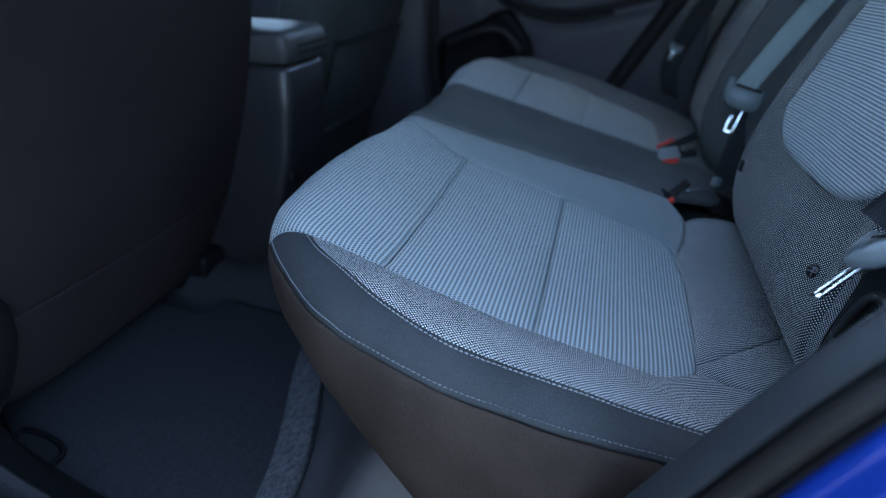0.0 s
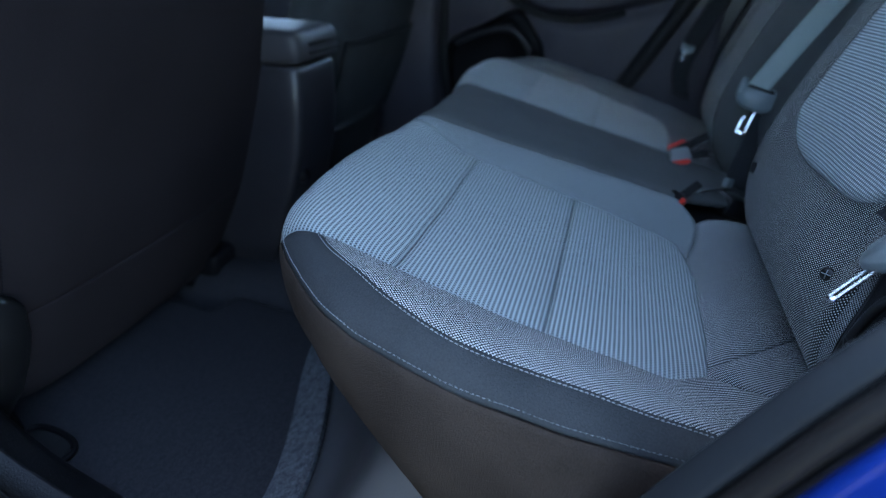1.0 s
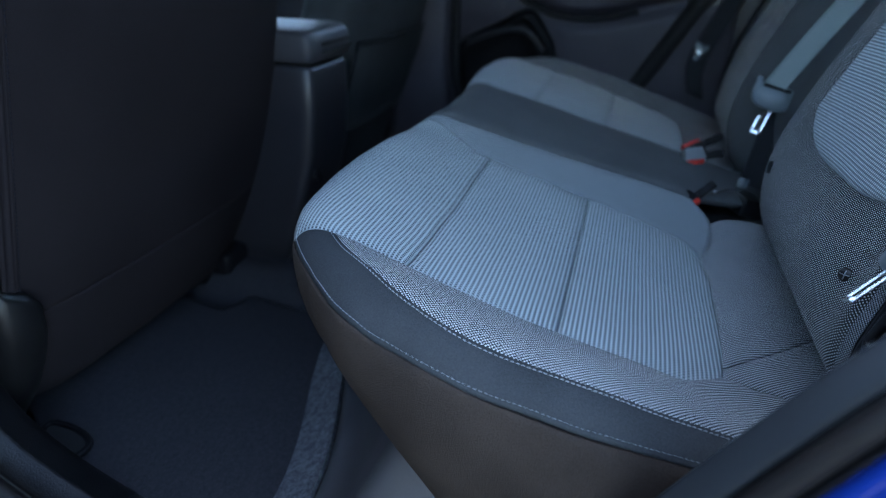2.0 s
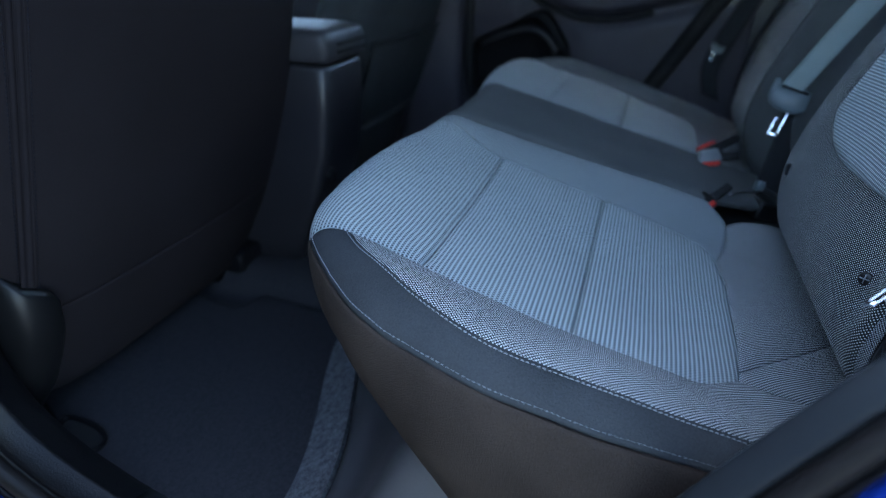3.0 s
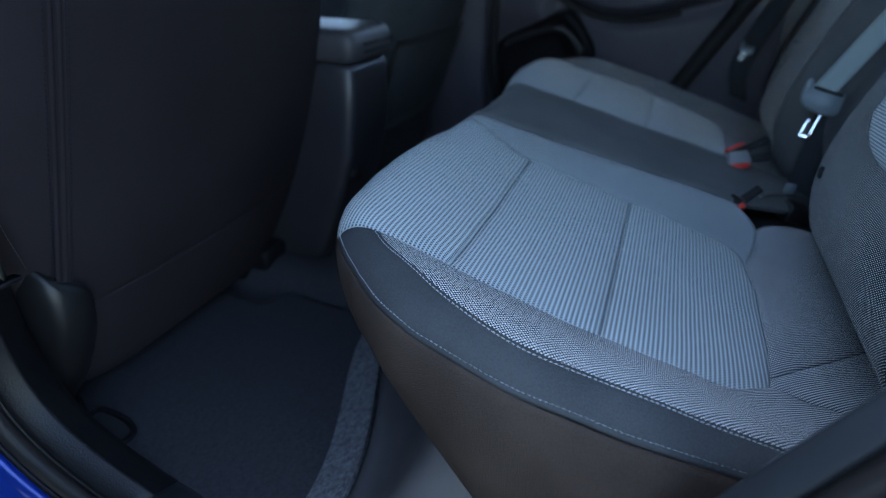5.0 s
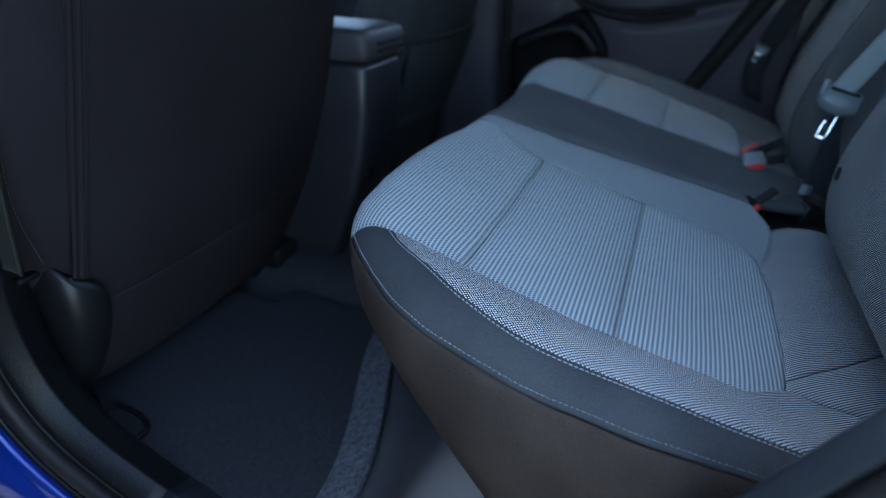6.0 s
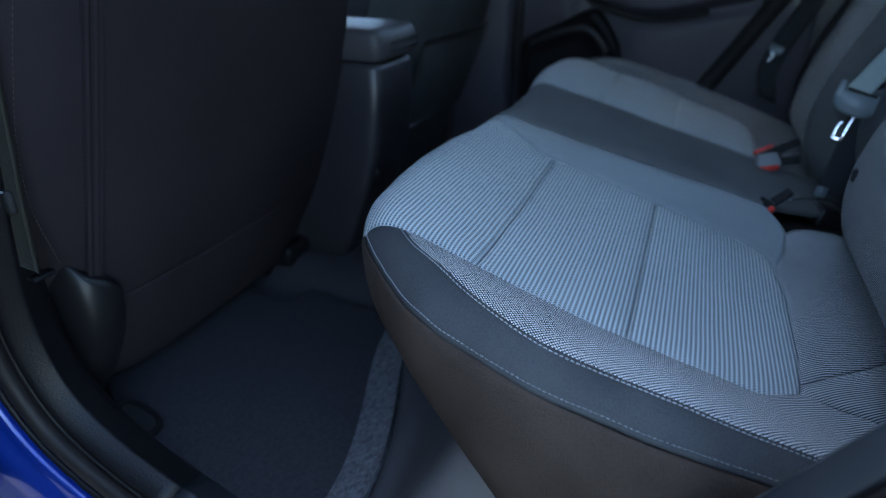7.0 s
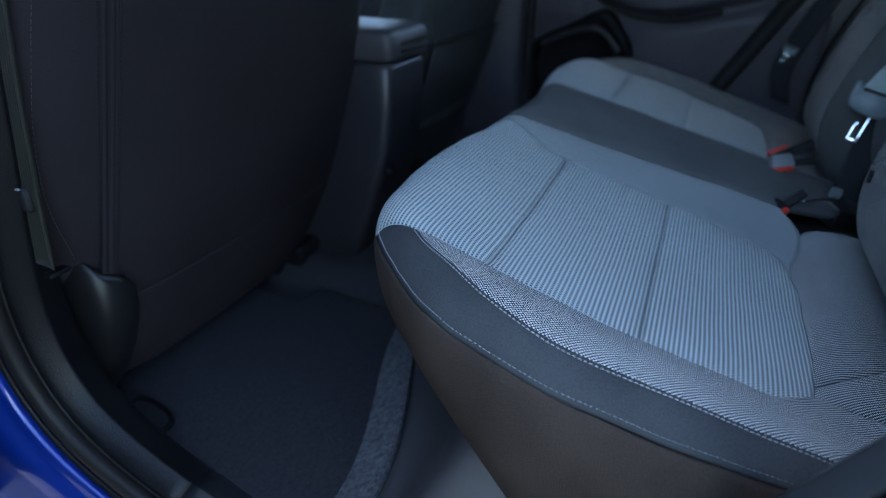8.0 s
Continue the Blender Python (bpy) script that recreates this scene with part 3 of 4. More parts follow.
def console_section(y_rear, z, w=0.098, n=72, long=0.5, cx=-0.014, square=0.17):
    out = []
    for k in range(n):
        a = 2 * math.pi * k / n
        c, d = math.cos(a), math.sin(a)
        out.append((cx + w * math.copysign(abs(c) ** square, c), y_rear + long / 2 + long / 2 * math.copysign(abs(d) ** 0.10, d), z))
    return out


part("body", loft_bm([console_section(y, z, w) for z, y, w in ((0.31, 0.83, 0.092), (0.40, 0.80, 0.090), (0.50, 0.765, 0.086), (0.58, 0.744, 0.083), (0.66, 0.736, 0.082), (0.735, 0.736, 0.081), (0.745, 0.742, 0.077))]), M_soft, console)
lid = part("lid", loft_bm([console_section(y, z, w, long=0.30 - 2 * (y - 0.728), square=0.24) for z, y, w in ((0.750, 0.735, 0.080), (0.755, 0.728, 0.085), (0.783, 0.728, 0.086), (0.794, 0.731, 0.085), (0.800, 0.7345, 0.082), (0.804, 0.740, 0.077), (0.807, 0.752, 0.066), (0.808, 0.772, 0.048))]), M_lid, console, "padded dark lid")
for z in (0.772, 0.786):
    part("lid_groove", box_bm((0.120, 0.006, 0.0045), (0.002, 0.7275, z - 0.006), 0.001), M_rubber, lid, "dark groove along the lid")
part("outlet_cover", tube_bm([(-0.062, 0.770, 0.530), (-0.064, 0.750, 0.537), (-0.064, 0.748, 0.538)], [0.014, 0.014, 0.010], 20), M_plastic, console, "round black outlet cover")


anchor = thing("belt_anchor", "black front belt anchor with grey clip", "anchor")
part("bracket", box_bm((0.010, 0.014, 0.026), (-0.702, 0.834, 0.699), 0.004), M_rubber, anchor)
part("clip", box_bm((0.003, 0.010, 0.0022), (-0.708, 0.834, 0.7125), 0.0008), M_greyplastic, anchor, "grey metal clip edge")


# ---- floor, mat and riser ----
floor = thing("floor", "dark carpeted car floor with raised tunnel", "floor", kind="structure")
nx, ny = 60, 30
u, v = np.meshgrid(np.linspace(-0.70, 0.70, nx), np.linspace(0.40, 1.9, ny))
zf = 0.298 + 0.05 * sm(0.235, 0.14, np.abs(u))
sheet("carpet", np.stack([u, v, zf], axis=2), M_mat, floor, rim=0.02)
rows = []
xx = np.linspace(-0.685, 0.685, 60)


def fold_y(x):
    """Where the flat floor turns up towards the seat base."""
    return 0.554 + 0.101 * sm(0.63, 0.22, np.abs(x))


for dy, z in ((0.03, 0.300), (0.012, 0.306), (0.0, 0.311), (-0.02, 0.322), (-0.055, 0.338), (-0.07, 0.343)):
    rows.append(np.stack([xx, fold_y(xx) + dy, 0 * xx + z], axis=1))
sheet("heel_riser", rows, M_felt, floor, "grey felt carpet under the seat", rim=0.01)

fm = thing("floor_mat", "dark navy carpet floor mat with bound edge", "mat")
ol = curve([(-0.695, 0.52), (-0.698, 0.72), (-0.675, 0.87), (-0.60, 0.93), (-0.56, 1.05), (-0.55, 1.25), (-0.40, 1.28), (-0.28, 1.25), (-0.250, 0.98), (-0.252, 0.92), (-0.259, 0.868), (-0.236, 0.853), (-0.202, 0.843), (-0.206, 0.80), (-0.215, 0.733), (-0.210, 0.69), (-0.212, 0.64), (-0.268, 0.618), (-0.387, 0.586), (-0.497, 0.550), (-0.622, 0.522), (-0.695, 0.52)], 140)[:-1]
last = int(np.argmin(np.hypot(ol[:, 0] + 0.212, ol[:, 1] - 0.64)))
bm = bmesh.new()
top = [bm.verts.new((x, y, 0.316)) for x, y in ol]
mid = [bm.verts.new((x, y, 0.3025)) for x, y in ol]
bm.faces.new(top)
for k in range(len(top)):
    bm.faces.new((top[k], top[(k + 1) % len(top)], mid[(k + 1) % len(top)], mid[k]))
part("mat_top", bm, M_mat, fm, smooth=False)
part("bound_edge", tube_bm([(x, y, 0.314) for x, y in ol[3:last]], 0.0036, 6), M_plastic, fm, "black bound edge")


rail_loop = thing("rail_loop", "black plastic rail end loop on the floor mat", "clip")
ring = [(-0.634, 0.896, 0.326), (-0.604, 0.902, 0.330), (-0.597, 0.880, 0.329), (-0.600, 0.845, 0.325), (-0.614, 0.824, 0.322), (-0.640, 0.826, 0.322)]
part("loop", tube_bm(curve(ring, 40), 0.0042, 8), M_plastic, rail_loop)
bm = bmesh.new()
for lift in (0.0, 0.004):
    bm.faces.new([bm.verts.new((x, y, z - 0.006 + lift)) for x, y, z in ring])
part("plate", bm, M_rubber, rail_loop, smooth=False)
part("block", box_bm((0.030, 0.040, 0.030), (-0.640, 0.912, 0.331), 0.006, 3), M_plastic, rail_loop)


# ---- near door opening: trim, seal and painted body ----
CONTOUR = curve([(-0.735, -0.28, 1.30), (-0.725, -0.11, 1.00), (-0.725, 0.044, 0.775), (-0.722, 0.097, 0.682), (-0.720, 0.150, 0.58), (-0.715, 0.205, 0.47), (-0.71, 0.30, 0.38), (-0.705, 0.42, 0.345), (-0.702, 0.56, 0.336), (-0.702, 0.660, 0.344), (-0.703, 0.716, 0.363),
                 (-0.704, 0.789, 0.403), (-0.705, 0.831, 0.446), (-0.706, 0.854, 0.505), (-0.707, 0.858, 0.575), (-0.707, 0.846, 0.65), (-0.706, 0.827, 0.74), (-0.704, 0.806, 0.842), (-0.70, 0.783, 0.95), (-0.65, 0.70, 1.32)], 150)


def swept(name, profile, material, parent, label="", first=0, last=None):
    """A moulding along the door opening. profile: steps outwards from the car and away from the opening."""
    t = np.gradient(CONTOUR, axis=0)
    t[:, 0] = 0
    t /= np.linalg.norm(t, axis=1, keepdims=True)
    away = np.stack([0 * t[:, 0], t[:, 2], -t[:, 1]], axis=1) * -1
    c = np.array([0.35, 0.75])
    flip = np.sign(((CONTOUR[:, 1:] - c) * away[:, 1:]).sum(axis=1).mean())
    slim = (0.66 + 0.34 * sm(30, 66, np.arange(len(CONTOUR))))[:, None]
    rows = [(CONTOUR + away * flip * o * slim + np.array([-dx, 0, 0]) * slim)[first:last] for dx, o in profile]
    return sheet(name, rows, material, parent, label, rim=0.003)


frame_trim = thing("door_opening", "rear door opening with grained trim and rubber seal", "door frame", kind="structure")
TRIM = [(-0.050, 0.075), (-0.050, 0.040), (-0.046, 0.032), (-0.034, 0.022), (-0.018, 0.0115), (-0.009, 0.0055), (-0.0045, 0.0022), (-0.002, 0.0006), (0.0, 0.0004), (0.002, 0.0014), (0.006, 0.0030), (0.013, 0.0068), (0.020, 0.0125), (0.0225, 0.0160), (0.0235, 0.020), (0.021, 0.0225)]
JOIN = int(np.argmin(np.hypot(CONTOUR[:, 1] - 0.70, CONTOUR[:, 2] - 0.357)))
swept("sill_trim", TRIM, M_sill, frame_trim, "dark grey plastic sill trim", 0, JOIN + 1)
swept("pillar_trim", TRIM, M_grain, frame_trim, "leather-grained black pillar trim", JOIN)
swept("seal", [(0.020, 0.0215), (0.022, 0.0265)] + [(0.033 + 0.0105 * math.cos(a), 0.0315 - 0.0105 * math.sin(a)) for a in np.linspace(2.7, -1.2, 12)] + [(0.040, 0.0425)], M_seal, frame_trim, "dark grey rubber door seal")
body = thing("car_body", "metallic blue painted car body side", "car body", kind="structure")
swept("body_flange", [(0.039, 0.0420), (0.043, 0.0435), (0.046, 0.0455)], M_plastic, body)
swept("body_side", [(0.045, 0.0455), (0.0515, 0.0466), (0.0535, 0.0474), (0.0552, 0.0492), (0.0570, 0.0550), (0.0588, 0.0585), (0.0626, 0.0632), (0.0668, 0.0680), (0.0700, 0.0732), (0.0730, 0.083), (0.0755, 0.10), (0.078, 0.14), (0.080, 0.20), (0.076, 0.28)], M_paint, body, "metallic blue paint")

part("pillar_cap", box_bm((0.026, 0.014, 0.006), (-0.686, 0.848, 0.603), 0.002, 2), M_grain, frame_trim, "black upper edge of the pillar cover")

# plastic panel between sill and cushion
rows = []
for x in np.concatenate([np.linspace(-0.700, -0.60, 12), np.linspace(-0.58, -0.20, 14)]):
    k = np.linspace(0, 1, 26)
    y0 = fold_y(np.array(x)) - 0.067 if x > -0.615 else fold_y(np.array(-0.615)) - 0.067 + 0.45 * (-0.615 - x)
    yy = y0 + (0.12 - y0) * k
    lift = float(sm(-0.70, -0.60, x))
    z = 0.341 + 0.20 * lift * sm(0.0, 0.42, k) ** 1.4 + 0.10 * (1 - lift) * sm(0.5, 1, k)
    rows.append(np.stack([x + 0 * yy, yy, z], axis=1))
inner_sill = thing("sill_panel", "smooth dark plastic panel beside the seat base", "trim panel", kind="structure")
sheet("panel", rows, M_kick, inner_sill, rim=0.004)


# ---- far side ----
far_door = thing("far_door", "closed far rear door with dark moulded lining", "car door", kind="structure")
u, v = np.meshgrid(np.linspace(0.76, -0.05, 70), np.linspace(0.38, 1.00, 60))
under = np.interp(u, (-0.05, 0.06, 0.16, 0.243, 0.316, 0.37, 0.418, 0.462, 0.51, 0.57), (0.87, 0.844, 0.816, 0.794, 0.779, 0.777, 0.783, 0.795, 0.818, 0.86))
dx = 0.050 * sm(-0.004, 0.022, v - under) * sm(0.575, 0.52, u) + 0.018 * sm(0.005, -0.05, v - under) * sm(0.47, 0.36, u) + 0.02 * sm(0.70, 0.78, v) * sm(0.53, 0.58, u)
sheet("door_lining", np.stack([0.77 - dx, u, v], axis=2), M_lining, far_door, rim=0.01)
rim = curve([(0.712, 0.60), (0.700, 0.682), (0.650, 0.718), (0.613, 0.735), (0.565, 0.760), (0.532, 0.778), (0.492, 0.786), (0.464, 0.762), (0.440, 0.731), (0.412, 0.687), (0.402, 0.60), (0.43, 0.52), (0.55, 0.48), (0.68, 0.51), (0.712, 0.60)], 60)[:-1]
hub = np.array((0.55, 0.64))
secs = []
for q, x in ((1.03, 0.775), (1.0, 0.756), (0.985, 0.748), (0.95, 0.743), (0.88, 0.742), (0.83, 0.735), (0.80, 0.722), (0.76, 0.714), (0.68, 0.716), (0.60, 0.726), (0.4, 0.73)):
    secs.append([(x, *p) for p in hub + (rim - hub) * q])
pouch = part("bottle_pocket", loft_bm(secs), M_plastic, far_door, "black moulded door pocket")
# The lip runs along the pocket's highlight, which its lighter plastic paints in
part("pocket_lip", tube_bm(curve([(0.722, 0.665, 0.690), (0.718, 0.640, 0.703), (0.716, 0.594, 0.722), (0.715, 0.545, 0.737), (0.715, 0.505, 0.738), (0.716, 0.470, 0.718), (0.720, 0.440, 0.684)], 30), 0.0075, 8), M_soft, pouch, "rounded lip in lighter plastic for its highlight")
# Shade below the armrest, laid in as a black tube
part("armrest_shade", tube_bm(curve([(0.752, 0.525, 0.822), (0.745, 0.490, 0.803), (0.742, 0.462, 0.792), (0.742, 0.418, 0.779), (0.742, 0.345, 0.772), (0.746, 0.27, 0.780), (0.754, 0.20, 0.797)], 40), 0.0085, 8), M_rubber, far_door, "black tube for the shade under the armrest")
pillar = thing("far_pillar", "dark plastic far centre pillar trim", "pillar", kind="structure")
secs = []
for y0, y1, z in ((0.675, 0.93, 0.34), (0.685, 0.92, 0.42), (0.71, 0.92, 0.50), (0.722, 0.92, 0.58), (0.723, 0.92, 0.75), (0.715, 0.92, 1.0), (0.695, 0.90, 1.35)):
    secs.append([(0.80, y0, z), (0.735, y0 + 0.01, z), (0.725, y0 + 0.03, z), (0.725, y1 - 0.03, z), (0.735, y1, z), (0.80, y1, z)])
part("pillar_trim", loft_bm(secs), M_lining, pillar)
part("door_seal", tube_bm(curve([(0.742, 0.690, 1.30), (0.742, 0.706, 0.9), (0.742, 0.708, 0.70), (0.742, 0.700, 0.58), (0.742, 0.66, 0.45), (0.742, 0.60, 0.38)], 40), 0.0135, 10), M_rubber, pillar)
cpil = thing("far_rear_seal", "black rubber seal of the far door opening", "door seal", kind="structure")
part("seal", tube_bm(curve([(0.735, 0.222, 0.52), (0.735, 0.143, 0.66), (0.735, 0.044, 0.835), (0.735, -0.07, 1.02), (0.735, -0.18, 1.2)], 40), 0.023, 10), M_rubber, cpil)
part("quarter_trim", box_bm((0.04, 0.5, 0.8), (0.775, -0.17, 0.78), 0.01), M_soft, cpil)


# ---- shell of the car: roof, glass and front ----
def slab(name, label, size, at, material, rot=None, category="car body"):
    ob = part(name, box_bm(size, at, 0.01, 2, rot), material)
    return tagged(ob, label, category, kind="structure")


# unseen shell that keeps daylight out; headliner toned to curb its bounce
slab("headliner", "grey cloth headliner of the car roof", (1.48, 2.7, 0.05), (0.06, 0.60, 1.42), M_head, category="ceiling")
slab("roof_skin", "blue painted roof panel of the car", (1.50, 2.72, 0.02), (0.06, 0.60, 1.460), M_paint)
slab("parcel_shelf", "dark rear parcel shelf behind the backrest", (1.4, 0.5, 0.03), (0, -0.50, 1.10), M_plastic, category="shelf")
slab("boot_wall", "dark lining behind the rear seats", (1.5, 0.04, 0.9), (0, -0.74, 0.66), M_plastic, category="wall")
slab("dashboard", "dark plastic dashboard across the car", (1.4, 0.4, 0.5), (0, 1.95, 0.75), M_plastic, category="dashboard")
slab("front_door", "closed near front door with dark lining", (0.10, 1.05, 0.62), (-0.775, 1.46, 0.62), M_paint, category="car door")
slab("front_door_far", "closed far front door with dark lining", (0.06, 1.05, 0.62), (0.80, 1.43, 0.62), M_lining, category="car door")
slab("far_body", "blue painted far body side", (0.03, 2.9, 0.66), (0.84, 0.70, 0.60), M_paint)
slab("bulkhead", "dark bulkhead below the windscreen", (1.5, 0.04, 0.75), (0, 2.17, 0.62), M_plastic, category="wall")
slab("underbody", "dark floor pan of the car", (1.55, 2.9, 0.04), (0.06, 0.70, 0.265), M_plastic, category="floor pan")

# unseen panes; their tints set how much daylight comes in
slab("window_far", "lightly tinted far side window glass", (0.006, 2.3, 0.62), (0.72, 0.75, 1.15), M_clear, Euler((0, radians(-14), 0)).to_matrix(), "window")
slab("window_front", "tinted windscreen glass", (1.7, 0.006, 0.75), (0, 1.98, 1.20), M_glass, Euler((radians(35), 0, 0)).to_matrix(), "window")
slab("window_rear", "dark tinted rear window glass", (1.3, 0.006, 0.6), (0, -0.72, 1.28), M_glass, Euler((radians(-45), 0, 0)).to_matrix(), "window")
slab("window_near", "tinted near front side window glass", (0.006, 1.0, 0.58), (-0.71, 1.42, 1.14), M_glass, Euler((0, radians(14), 0)).to_matrix(), "window")

# unseen rear door, open beside the camera, its angle set to shade the backrest
open_door = thing("rear_door", "open near rear door with dark moulded lining", "car door", kind="structure", at=(-0.80, 0.94, 0.33))
open_door.rotation_euler = (0, 0, radians(-50))
part("skin", box_bm((0.03, 1.0, 0.62), (-0.045, -0.5, 0.31), 0.01), M_paint, open_door)
part("lining", box_bm((0.06, 0.98, 0.60), (0.0, -0.5, 0.31), 0.02, 3), M_plastic, open_door)
part("window_glass", box_bm((0.005, 0.86, 0.36), (-0.01, -0.47, 0.80), 0.001), M_glass, open_door)
part("window_frame", box_bm((0.03, 0.9, 0.04), (-0.01, -0.47, 1.0), 0.008), M_plastic, open_door)

me = bpy.data.meshes.new("ground")
me.from_pydata([(-300, -300, 0), (300, -300, 0), (300, 300, 0), (-300, 300, 0)], [], [(0, 1, 2, 3)])
tagged(link("ground", me, M_asphalt), "dark asphalt ground outside the car", "ground", kind="structure")


# ---- belts and buckles ----
def ribbon(name, centre, across, material, parent, label="", width=0.047, thick=0.0014):
    c = curve(centre, 60)
    w = np.asarray(across, float)
    w = np.tile(w, (60, 1)) if w.ndim == 1 else np.stack([np.interp(np.linspace(0, 1, 60), np.linspace(0, 1, len(w)), w[:, k]) for k in range(3)], axis=1)
    w /= np.linalg.norm(w, axis=1, keepdims=True)
    rows = [c + w * width * k for k in np.linspace(-0.5, 0.5, 7)]
    return sheet(name, rows, material, parent, label, rim=thick)


def buckle(m, label, grey=False, size=1.0):
    """A belt buckle: its housing, a red bar along one edge, and a stalk. Local y runs along the red bar, z from it over the housing."""
    b = thing("seat_belt_buckle", label, "buckle", "rear belt buckles")
    b.matrix_world = m @ Matrix.Scale(size, 4)
    part("housing", box_bm((0.020, 0.050, 0.030), (-0.002, 0.003, 0.017), 0.005, 3, taper=(0.9, 0.8)), M_greyplastic if grey else M_gloss, b)
    part("button", box_bm((0.016, 0.040, 0.010), (0.002, 0, -0.001), 0.002), M_red, b, "red release button")
    part("stalk", box_bm((0.008, 0.050, 0.018), (-0.006, 0.045, 0.012), 0.003), M_rubber, b)
    return b


def tongue(m, label, size=1.25, narrow=1.0, gap=0.0062, tall=1.0, hooked=False):
    """A belt tongue: a moulded sleeve with a slot for the strap, and a chromed plate. Local z runs up the strap, y faces out."""
    b = thing("belt_tongue", label, "belt tongue", "rear belt tongues")
    b.matrix_world = m @ Matrix.Diagonal((size * narrow, size, size, 1))
    ring = []
    for a in np.linspace(0, 2 * math.pi, 36, endpoint=False):
        c, d = math.cos(a), math.sin(a)
        ring.append((0.033 * math.copysign(abs(c) ** 0.7, c) * (1 - 0.12 * (d < 0) * abs(d)), 0.021 * tall * math.copysign(abs(d) ** 0.8, d)))
    secs = []
    for y, q in ((-0.005, 0.86), (-0.0035, 0.97), (0.0, 1.0), (0.004, 0.97), (0.0065, 0.88)):
        secs.append([(x * q, y, z * q) for x, z in ring])
    sleeve = part("sleeve", loft_bm(secs), M_tongue, b, "dark grey moulded sleeve")
    part("slot", box_bm((0.042, 0.004, 0.006), (0, 0.0050, 0.014 * tall), 0.0015), M_rubber, sleeve)
    part("ear", box_bm((0.010, 0.011, 0.026 * tall), (-0.029, 0.002, 0.012 * tall), 0.004, 3), M_tongue, sleeve)
    part("ear", box_bm((0.010, 0.011, 0.026 * tall), (0.029, 0.002, 0.012 * tall), 0.004, 3), M_tongue, sleeve)
    for x in (-gap, gap):
        long = 0.024 if hooked and x > 0 else 0.038
        part("plate_arm", box_bm((0.0040, 0.0028, long), (x, 0, -0.057 + long / 2), 0.0008), M_chrome, b, "chromed steel plate")
    if hooked:
        part("plate_hook", box_bm((gap * 0.8, 0.0028, 0.004), (gap * 0.75, 0, -0.034), 0.0008), M_chrome, b, "chromed steel plate")
    part("plate_end", box_bm((2 * gap + 0.004, 0.0028, 0.005), (0, 0, -0.0585), 0.0008), M_chrome, b, "chromed steel plate")
    return b


def frame_of(at, up, out):
    z = Vector(up).normalized()
    y = (Vector(out) - z * Vector(out).dot(z)).normalized()
    x = y.cross(z)
    return Matrix.Translation(at) @ Matrix((x, y, z)).transposed().to_4x4()


# Rear straps and tongues are turned and placed to fit the camera's view
TO_CAMERA = (-0.93, 0.2, 0.2)
mid_belt = thing("seat_belt", "grey webbing shoulder belt hanging against the middle back", "seat belt", "rear belts")
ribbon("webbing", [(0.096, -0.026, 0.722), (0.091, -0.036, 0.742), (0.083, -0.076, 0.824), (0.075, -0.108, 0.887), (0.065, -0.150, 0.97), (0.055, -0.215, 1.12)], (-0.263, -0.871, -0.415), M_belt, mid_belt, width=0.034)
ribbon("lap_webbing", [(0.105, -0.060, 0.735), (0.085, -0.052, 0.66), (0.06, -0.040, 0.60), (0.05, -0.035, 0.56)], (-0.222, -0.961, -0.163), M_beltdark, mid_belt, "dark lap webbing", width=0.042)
tongue(frame_of((0.091, -0.040, 0.726), (0.022, -0.021, 0.075), TO_CAMERA), "grey belt tongue with chrome plate hanging on the middle belt", 1.06, hooked=True)

near_belt = thing("seat_belt", "dark webbing belt beside the near backrest edge", "seat belt", "rear belts")
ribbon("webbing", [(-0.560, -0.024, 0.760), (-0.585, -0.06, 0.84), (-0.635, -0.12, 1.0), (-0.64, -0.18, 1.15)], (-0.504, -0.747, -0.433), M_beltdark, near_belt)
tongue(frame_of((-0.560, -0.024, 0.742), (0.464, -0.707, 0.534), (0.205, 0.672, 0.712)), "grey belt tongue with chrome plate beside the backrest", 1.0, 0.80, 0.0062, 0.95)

button = thing("belt_stop_button", "small round black button on the backrest cloth", "button")
bx, bz = -0.471, 0.677
by = float(back_y(np.array(bx), np.array(bz)))
face = Vector((-0.70, 0.66, 0.28)).normalized()
at = Vector((bx, by, bz))
cap = part("cap", tube_bm([at - face * 0.004, at + face * 0.0030, at + face * 0.0042, at + face * 0.0042], [0.0066, 0.0066, 0.0056, 0.0034], 24), M_gloss, button)
for turn in (0.6, 2.17):
    bar = face.orthogonal().normalized()
    bar = bar * math.cos(turn) + face.cross(bar) * math.sin(turn)
    part("ridge", tube_bm([at + face * 0.0042 - bar * 0.0045, at + face * 0.0046, at + face * 0.0042 + bar * 0.0045], 0.0006, 6), M_greyplastic, cap, "small raised cross mark")
loop = thing("anchor_slot", "small dark child seat anchor slot in the backrest", "anchor")
ly = float(back_y(np.array(-0.172), np.array(0.683)))
part("slot", box_bm((0.010, 0.006, 0.016), (-0.172, ly + 0.001, 0.683), 0.002), M_rubber, loop)

far_belt = thing("seat_belt", "dark belt with small chrome anchor beside the far backrest", "seat belt", "rear belts")
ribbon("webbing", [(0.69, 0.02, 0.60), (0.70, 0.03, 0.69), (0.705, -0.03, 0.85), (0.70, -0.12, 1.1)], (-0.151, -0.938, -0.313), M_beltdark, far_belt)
tongue(frame_of((0.70, 0.028, 0.722), (0.0, -0.05, 0.13), TO_CAMERA), "grey belt tongue with chrome plate beside the far seat", 0.5)

buckle(frame_of((0.145, 0.066, 0.616), (-0.36, -0.55, -0.75), (0.47, -0.69, 0.55)), "black belt buckle with red button on the middle strip", size=0.85)
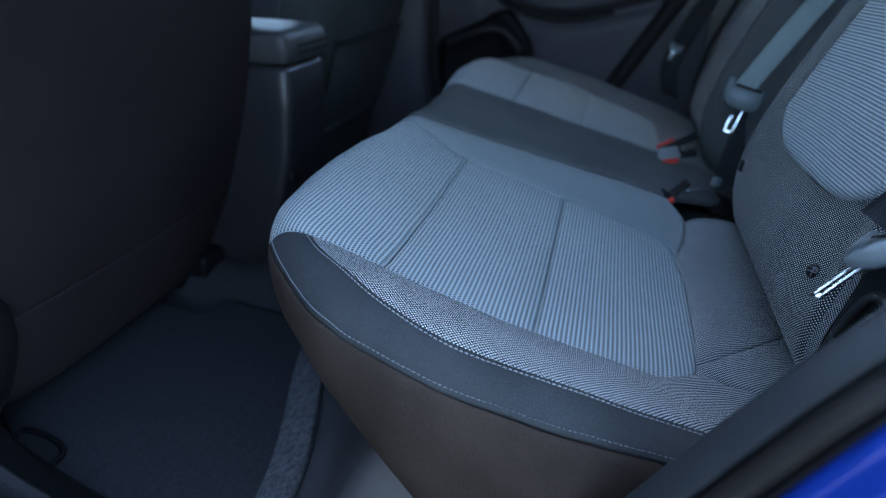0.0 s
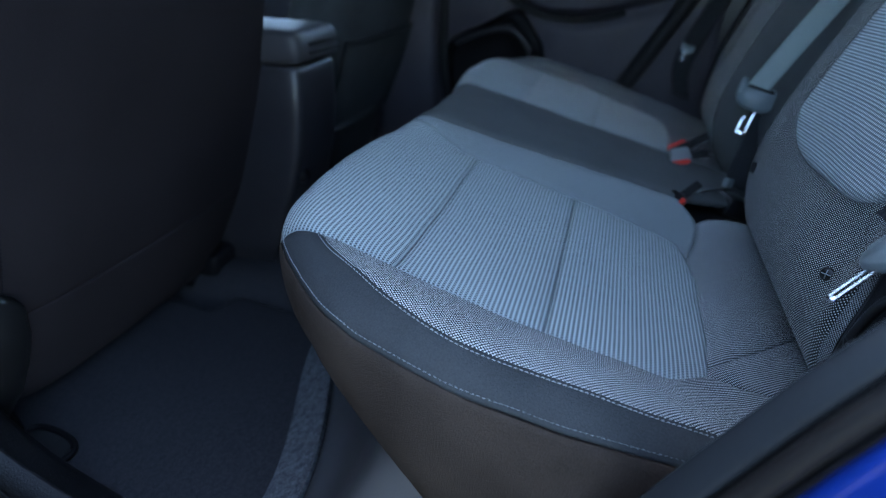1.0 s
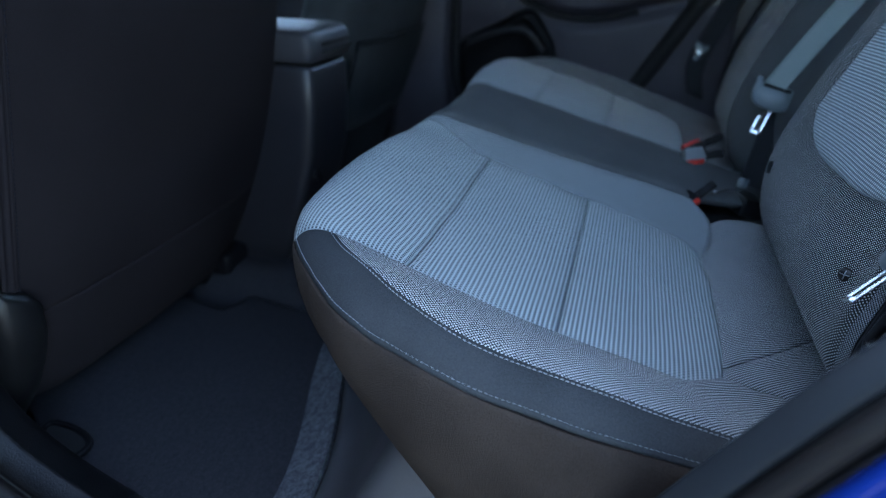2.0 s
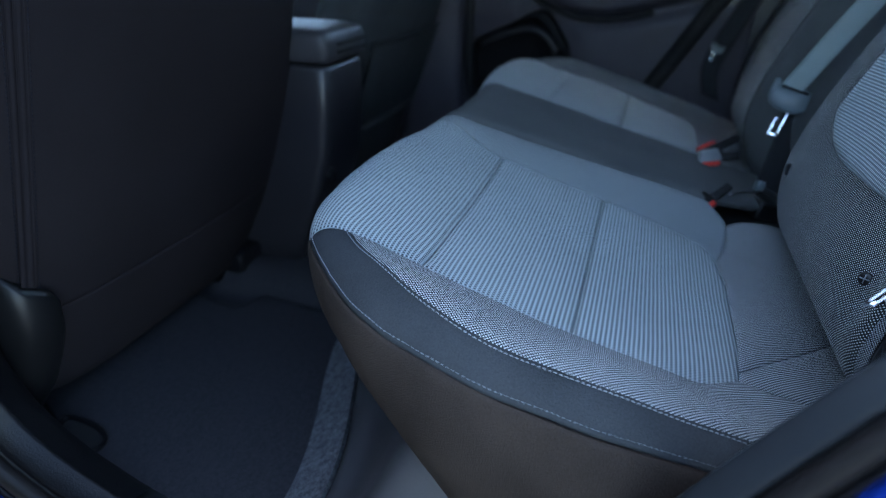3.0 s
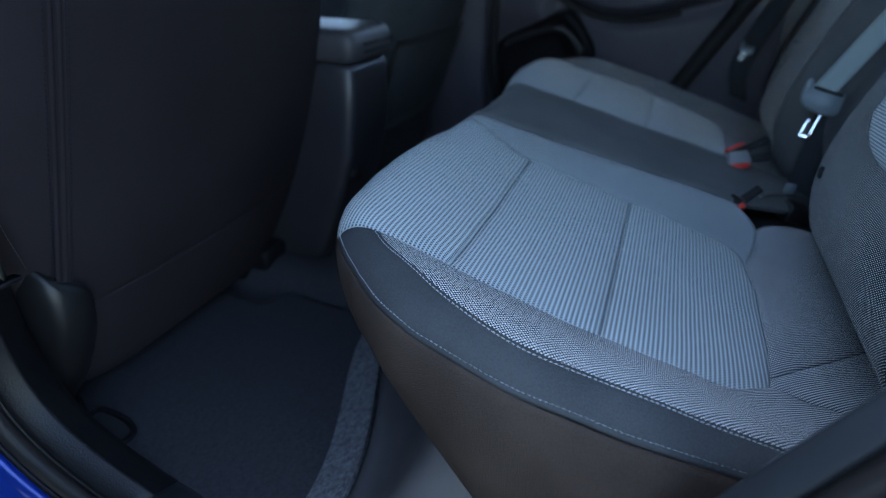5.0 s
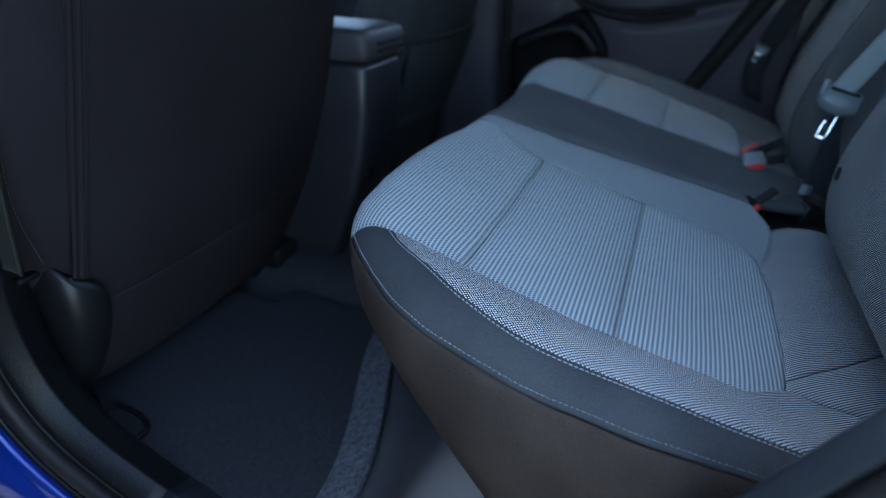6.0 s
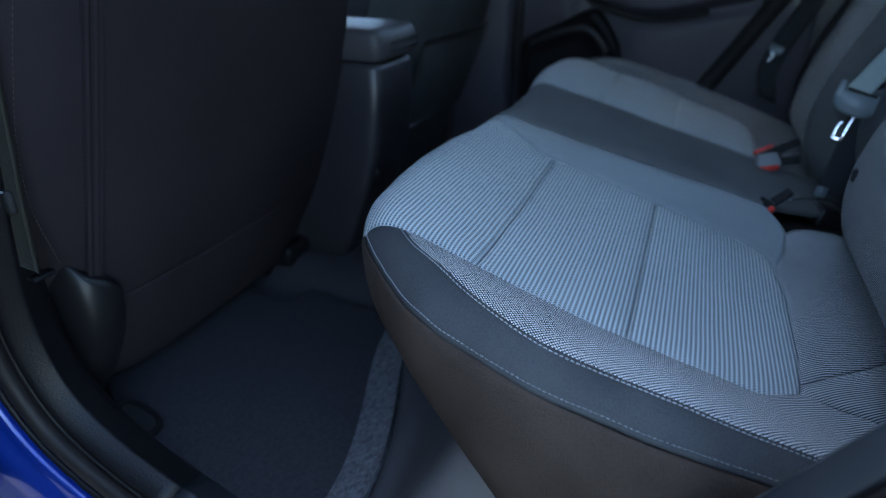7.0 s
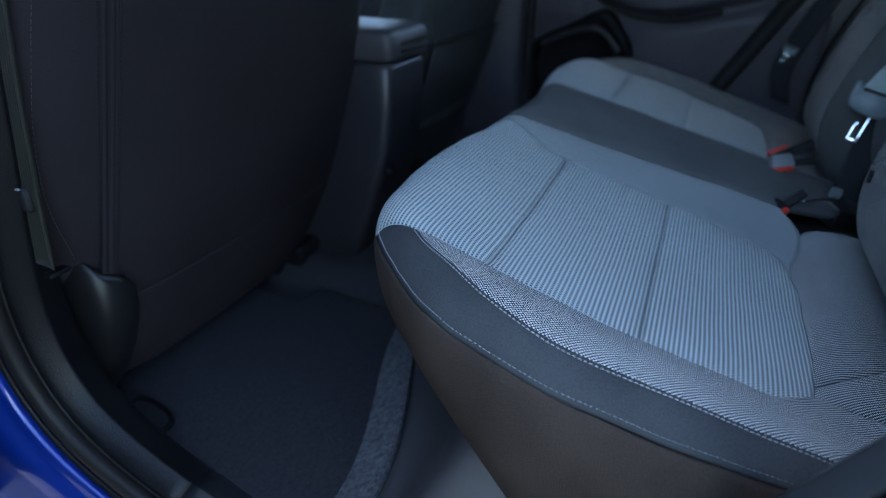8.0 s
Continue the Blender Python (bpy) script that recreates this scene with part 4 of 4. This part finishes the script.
buckle(frame_of((0.062, 0.064, 0.607), (0.44, 0.30, 0.85), (0.13, -0.97, -0.22)), "grey belt buckle with red button on the middle strip", True, 0.82)
buckle(frame_of((-0.122, 0.078, 0.592), (0.50, 0.62, 0.35), (0.47, -0.69, 0.55)), "black belt buckle sunk in the cushion pocket", size=0.78)
pocket = thing("buckle_pocket", "black plastic tray between cushion and backrest", "tray")
part("tray", box_bm((0.17, 0.19, 0.02), (-0.06, -0.01, 0.545), 0.004), M_rubber, pocket)
part("latch_block", box_bm((0.060, 0.050, 0.030), (-0.020, -0.020, 0.570), 0.005, rot=Euler((radians(15), 0, radians(20))).to_matrix()), M_gloss, pocket, "black plastic latch block")
part("latch_bar", tube_bm(curve([(-0.074, 0.044, 0.602), (-0.045, 0.018, 0.599), (-0.016, -0.008, 0.592)], 8), 0.0022, 8), M_chrome, pocket, "chromed steel bar")
part("tag", box_bm((0.014, 0.012, 0.016), (0.004, -0.012, 0.598), 0.002, 2, rot=Euler((0.3, 0.2, 0.5)).to_matrix()), M_tongue, pocket, "pale grey plastic tag")

# dark moulded trim between the backrest and the door opening
for sx, nm, lb in ((-1, "wheel_arch_trim", "black moulded trim beside the near backrest"), (1, "wheel_arch_trim", "black moulded trim beside the far backrest")):
    arch = thing(nm, lb, "trim panel", kind="structure")
    rows = []
    for x, dy in ((0.5325, -0.016), (0.534, -0.003), (0.545, 0.001), (0.572, -0.004), (0.62, -0.012), (0.66, -0.016), (0.715, -0.03)):
        z = np.linspace(0.49, 1.15, 24)
        rows.append(np.stack([sx * x + 0 * z, back_y(np.full(24, 0.540), z) + dy, z], axis=1))
    sheet("panel", rows, M_plastic, arch, rim=0.01, flip=(sx > 0))
    if sx < 0:
        part("belt_guide", tube_bm(curve([(-0.556, -0.020, 0.660), (-0.566, -0.022, 0.690), (-0.577, -0.026, 0.712), (-0.590, -0.030, 0.708), (-0.580, -0.024, 0.672), (-0.568, -0.020, 0.648), (-0.556, -0.020, 0.660)], 40), 0.0045, 8), M_gloss, arch, "oblong plastic belt guide")

front_belt = thing("front_seat_belt", "grey ribbed webbing belt hanging beside the front seat", "seat belt")
ribbon("webbing", [(-0.702, 0.742, 1.10), (-0.701, 0.780, 0.95), (-0.700, 0.796, 0.890), (-0.700, 0.813, 0.82), (-0.700, 0.827, 0.745), (-0.700, 0.836, 0.70), (-0.700, 0.848, 0.62)], (-0.06, 0.98, 0.14), M_frontbelt, front_belt, width=0.042)
for off in (-0.0195, 0.0195):
    hem = [(x - 0.06 * off, y + 0.98 * off, z + 0.14 * off) for x, y, z in ((-0.7024, 0.742, 1.10), (-0.7014, 0.780, 0.95), (-0.7004, 0.796, 0.890), (-0.7004, 0.813, 0.82), (-0.7004, 0.827, 0.745), (-0.7004, 0.836, 0.70), (-0.7004, 0.848, 0.62))]
    ribbon("hem", hem, (-0.06, 0.98, 0.14), M_frontbelt, front_belt, "folded edge of the webbing", width=0.004, thick=0.0024)
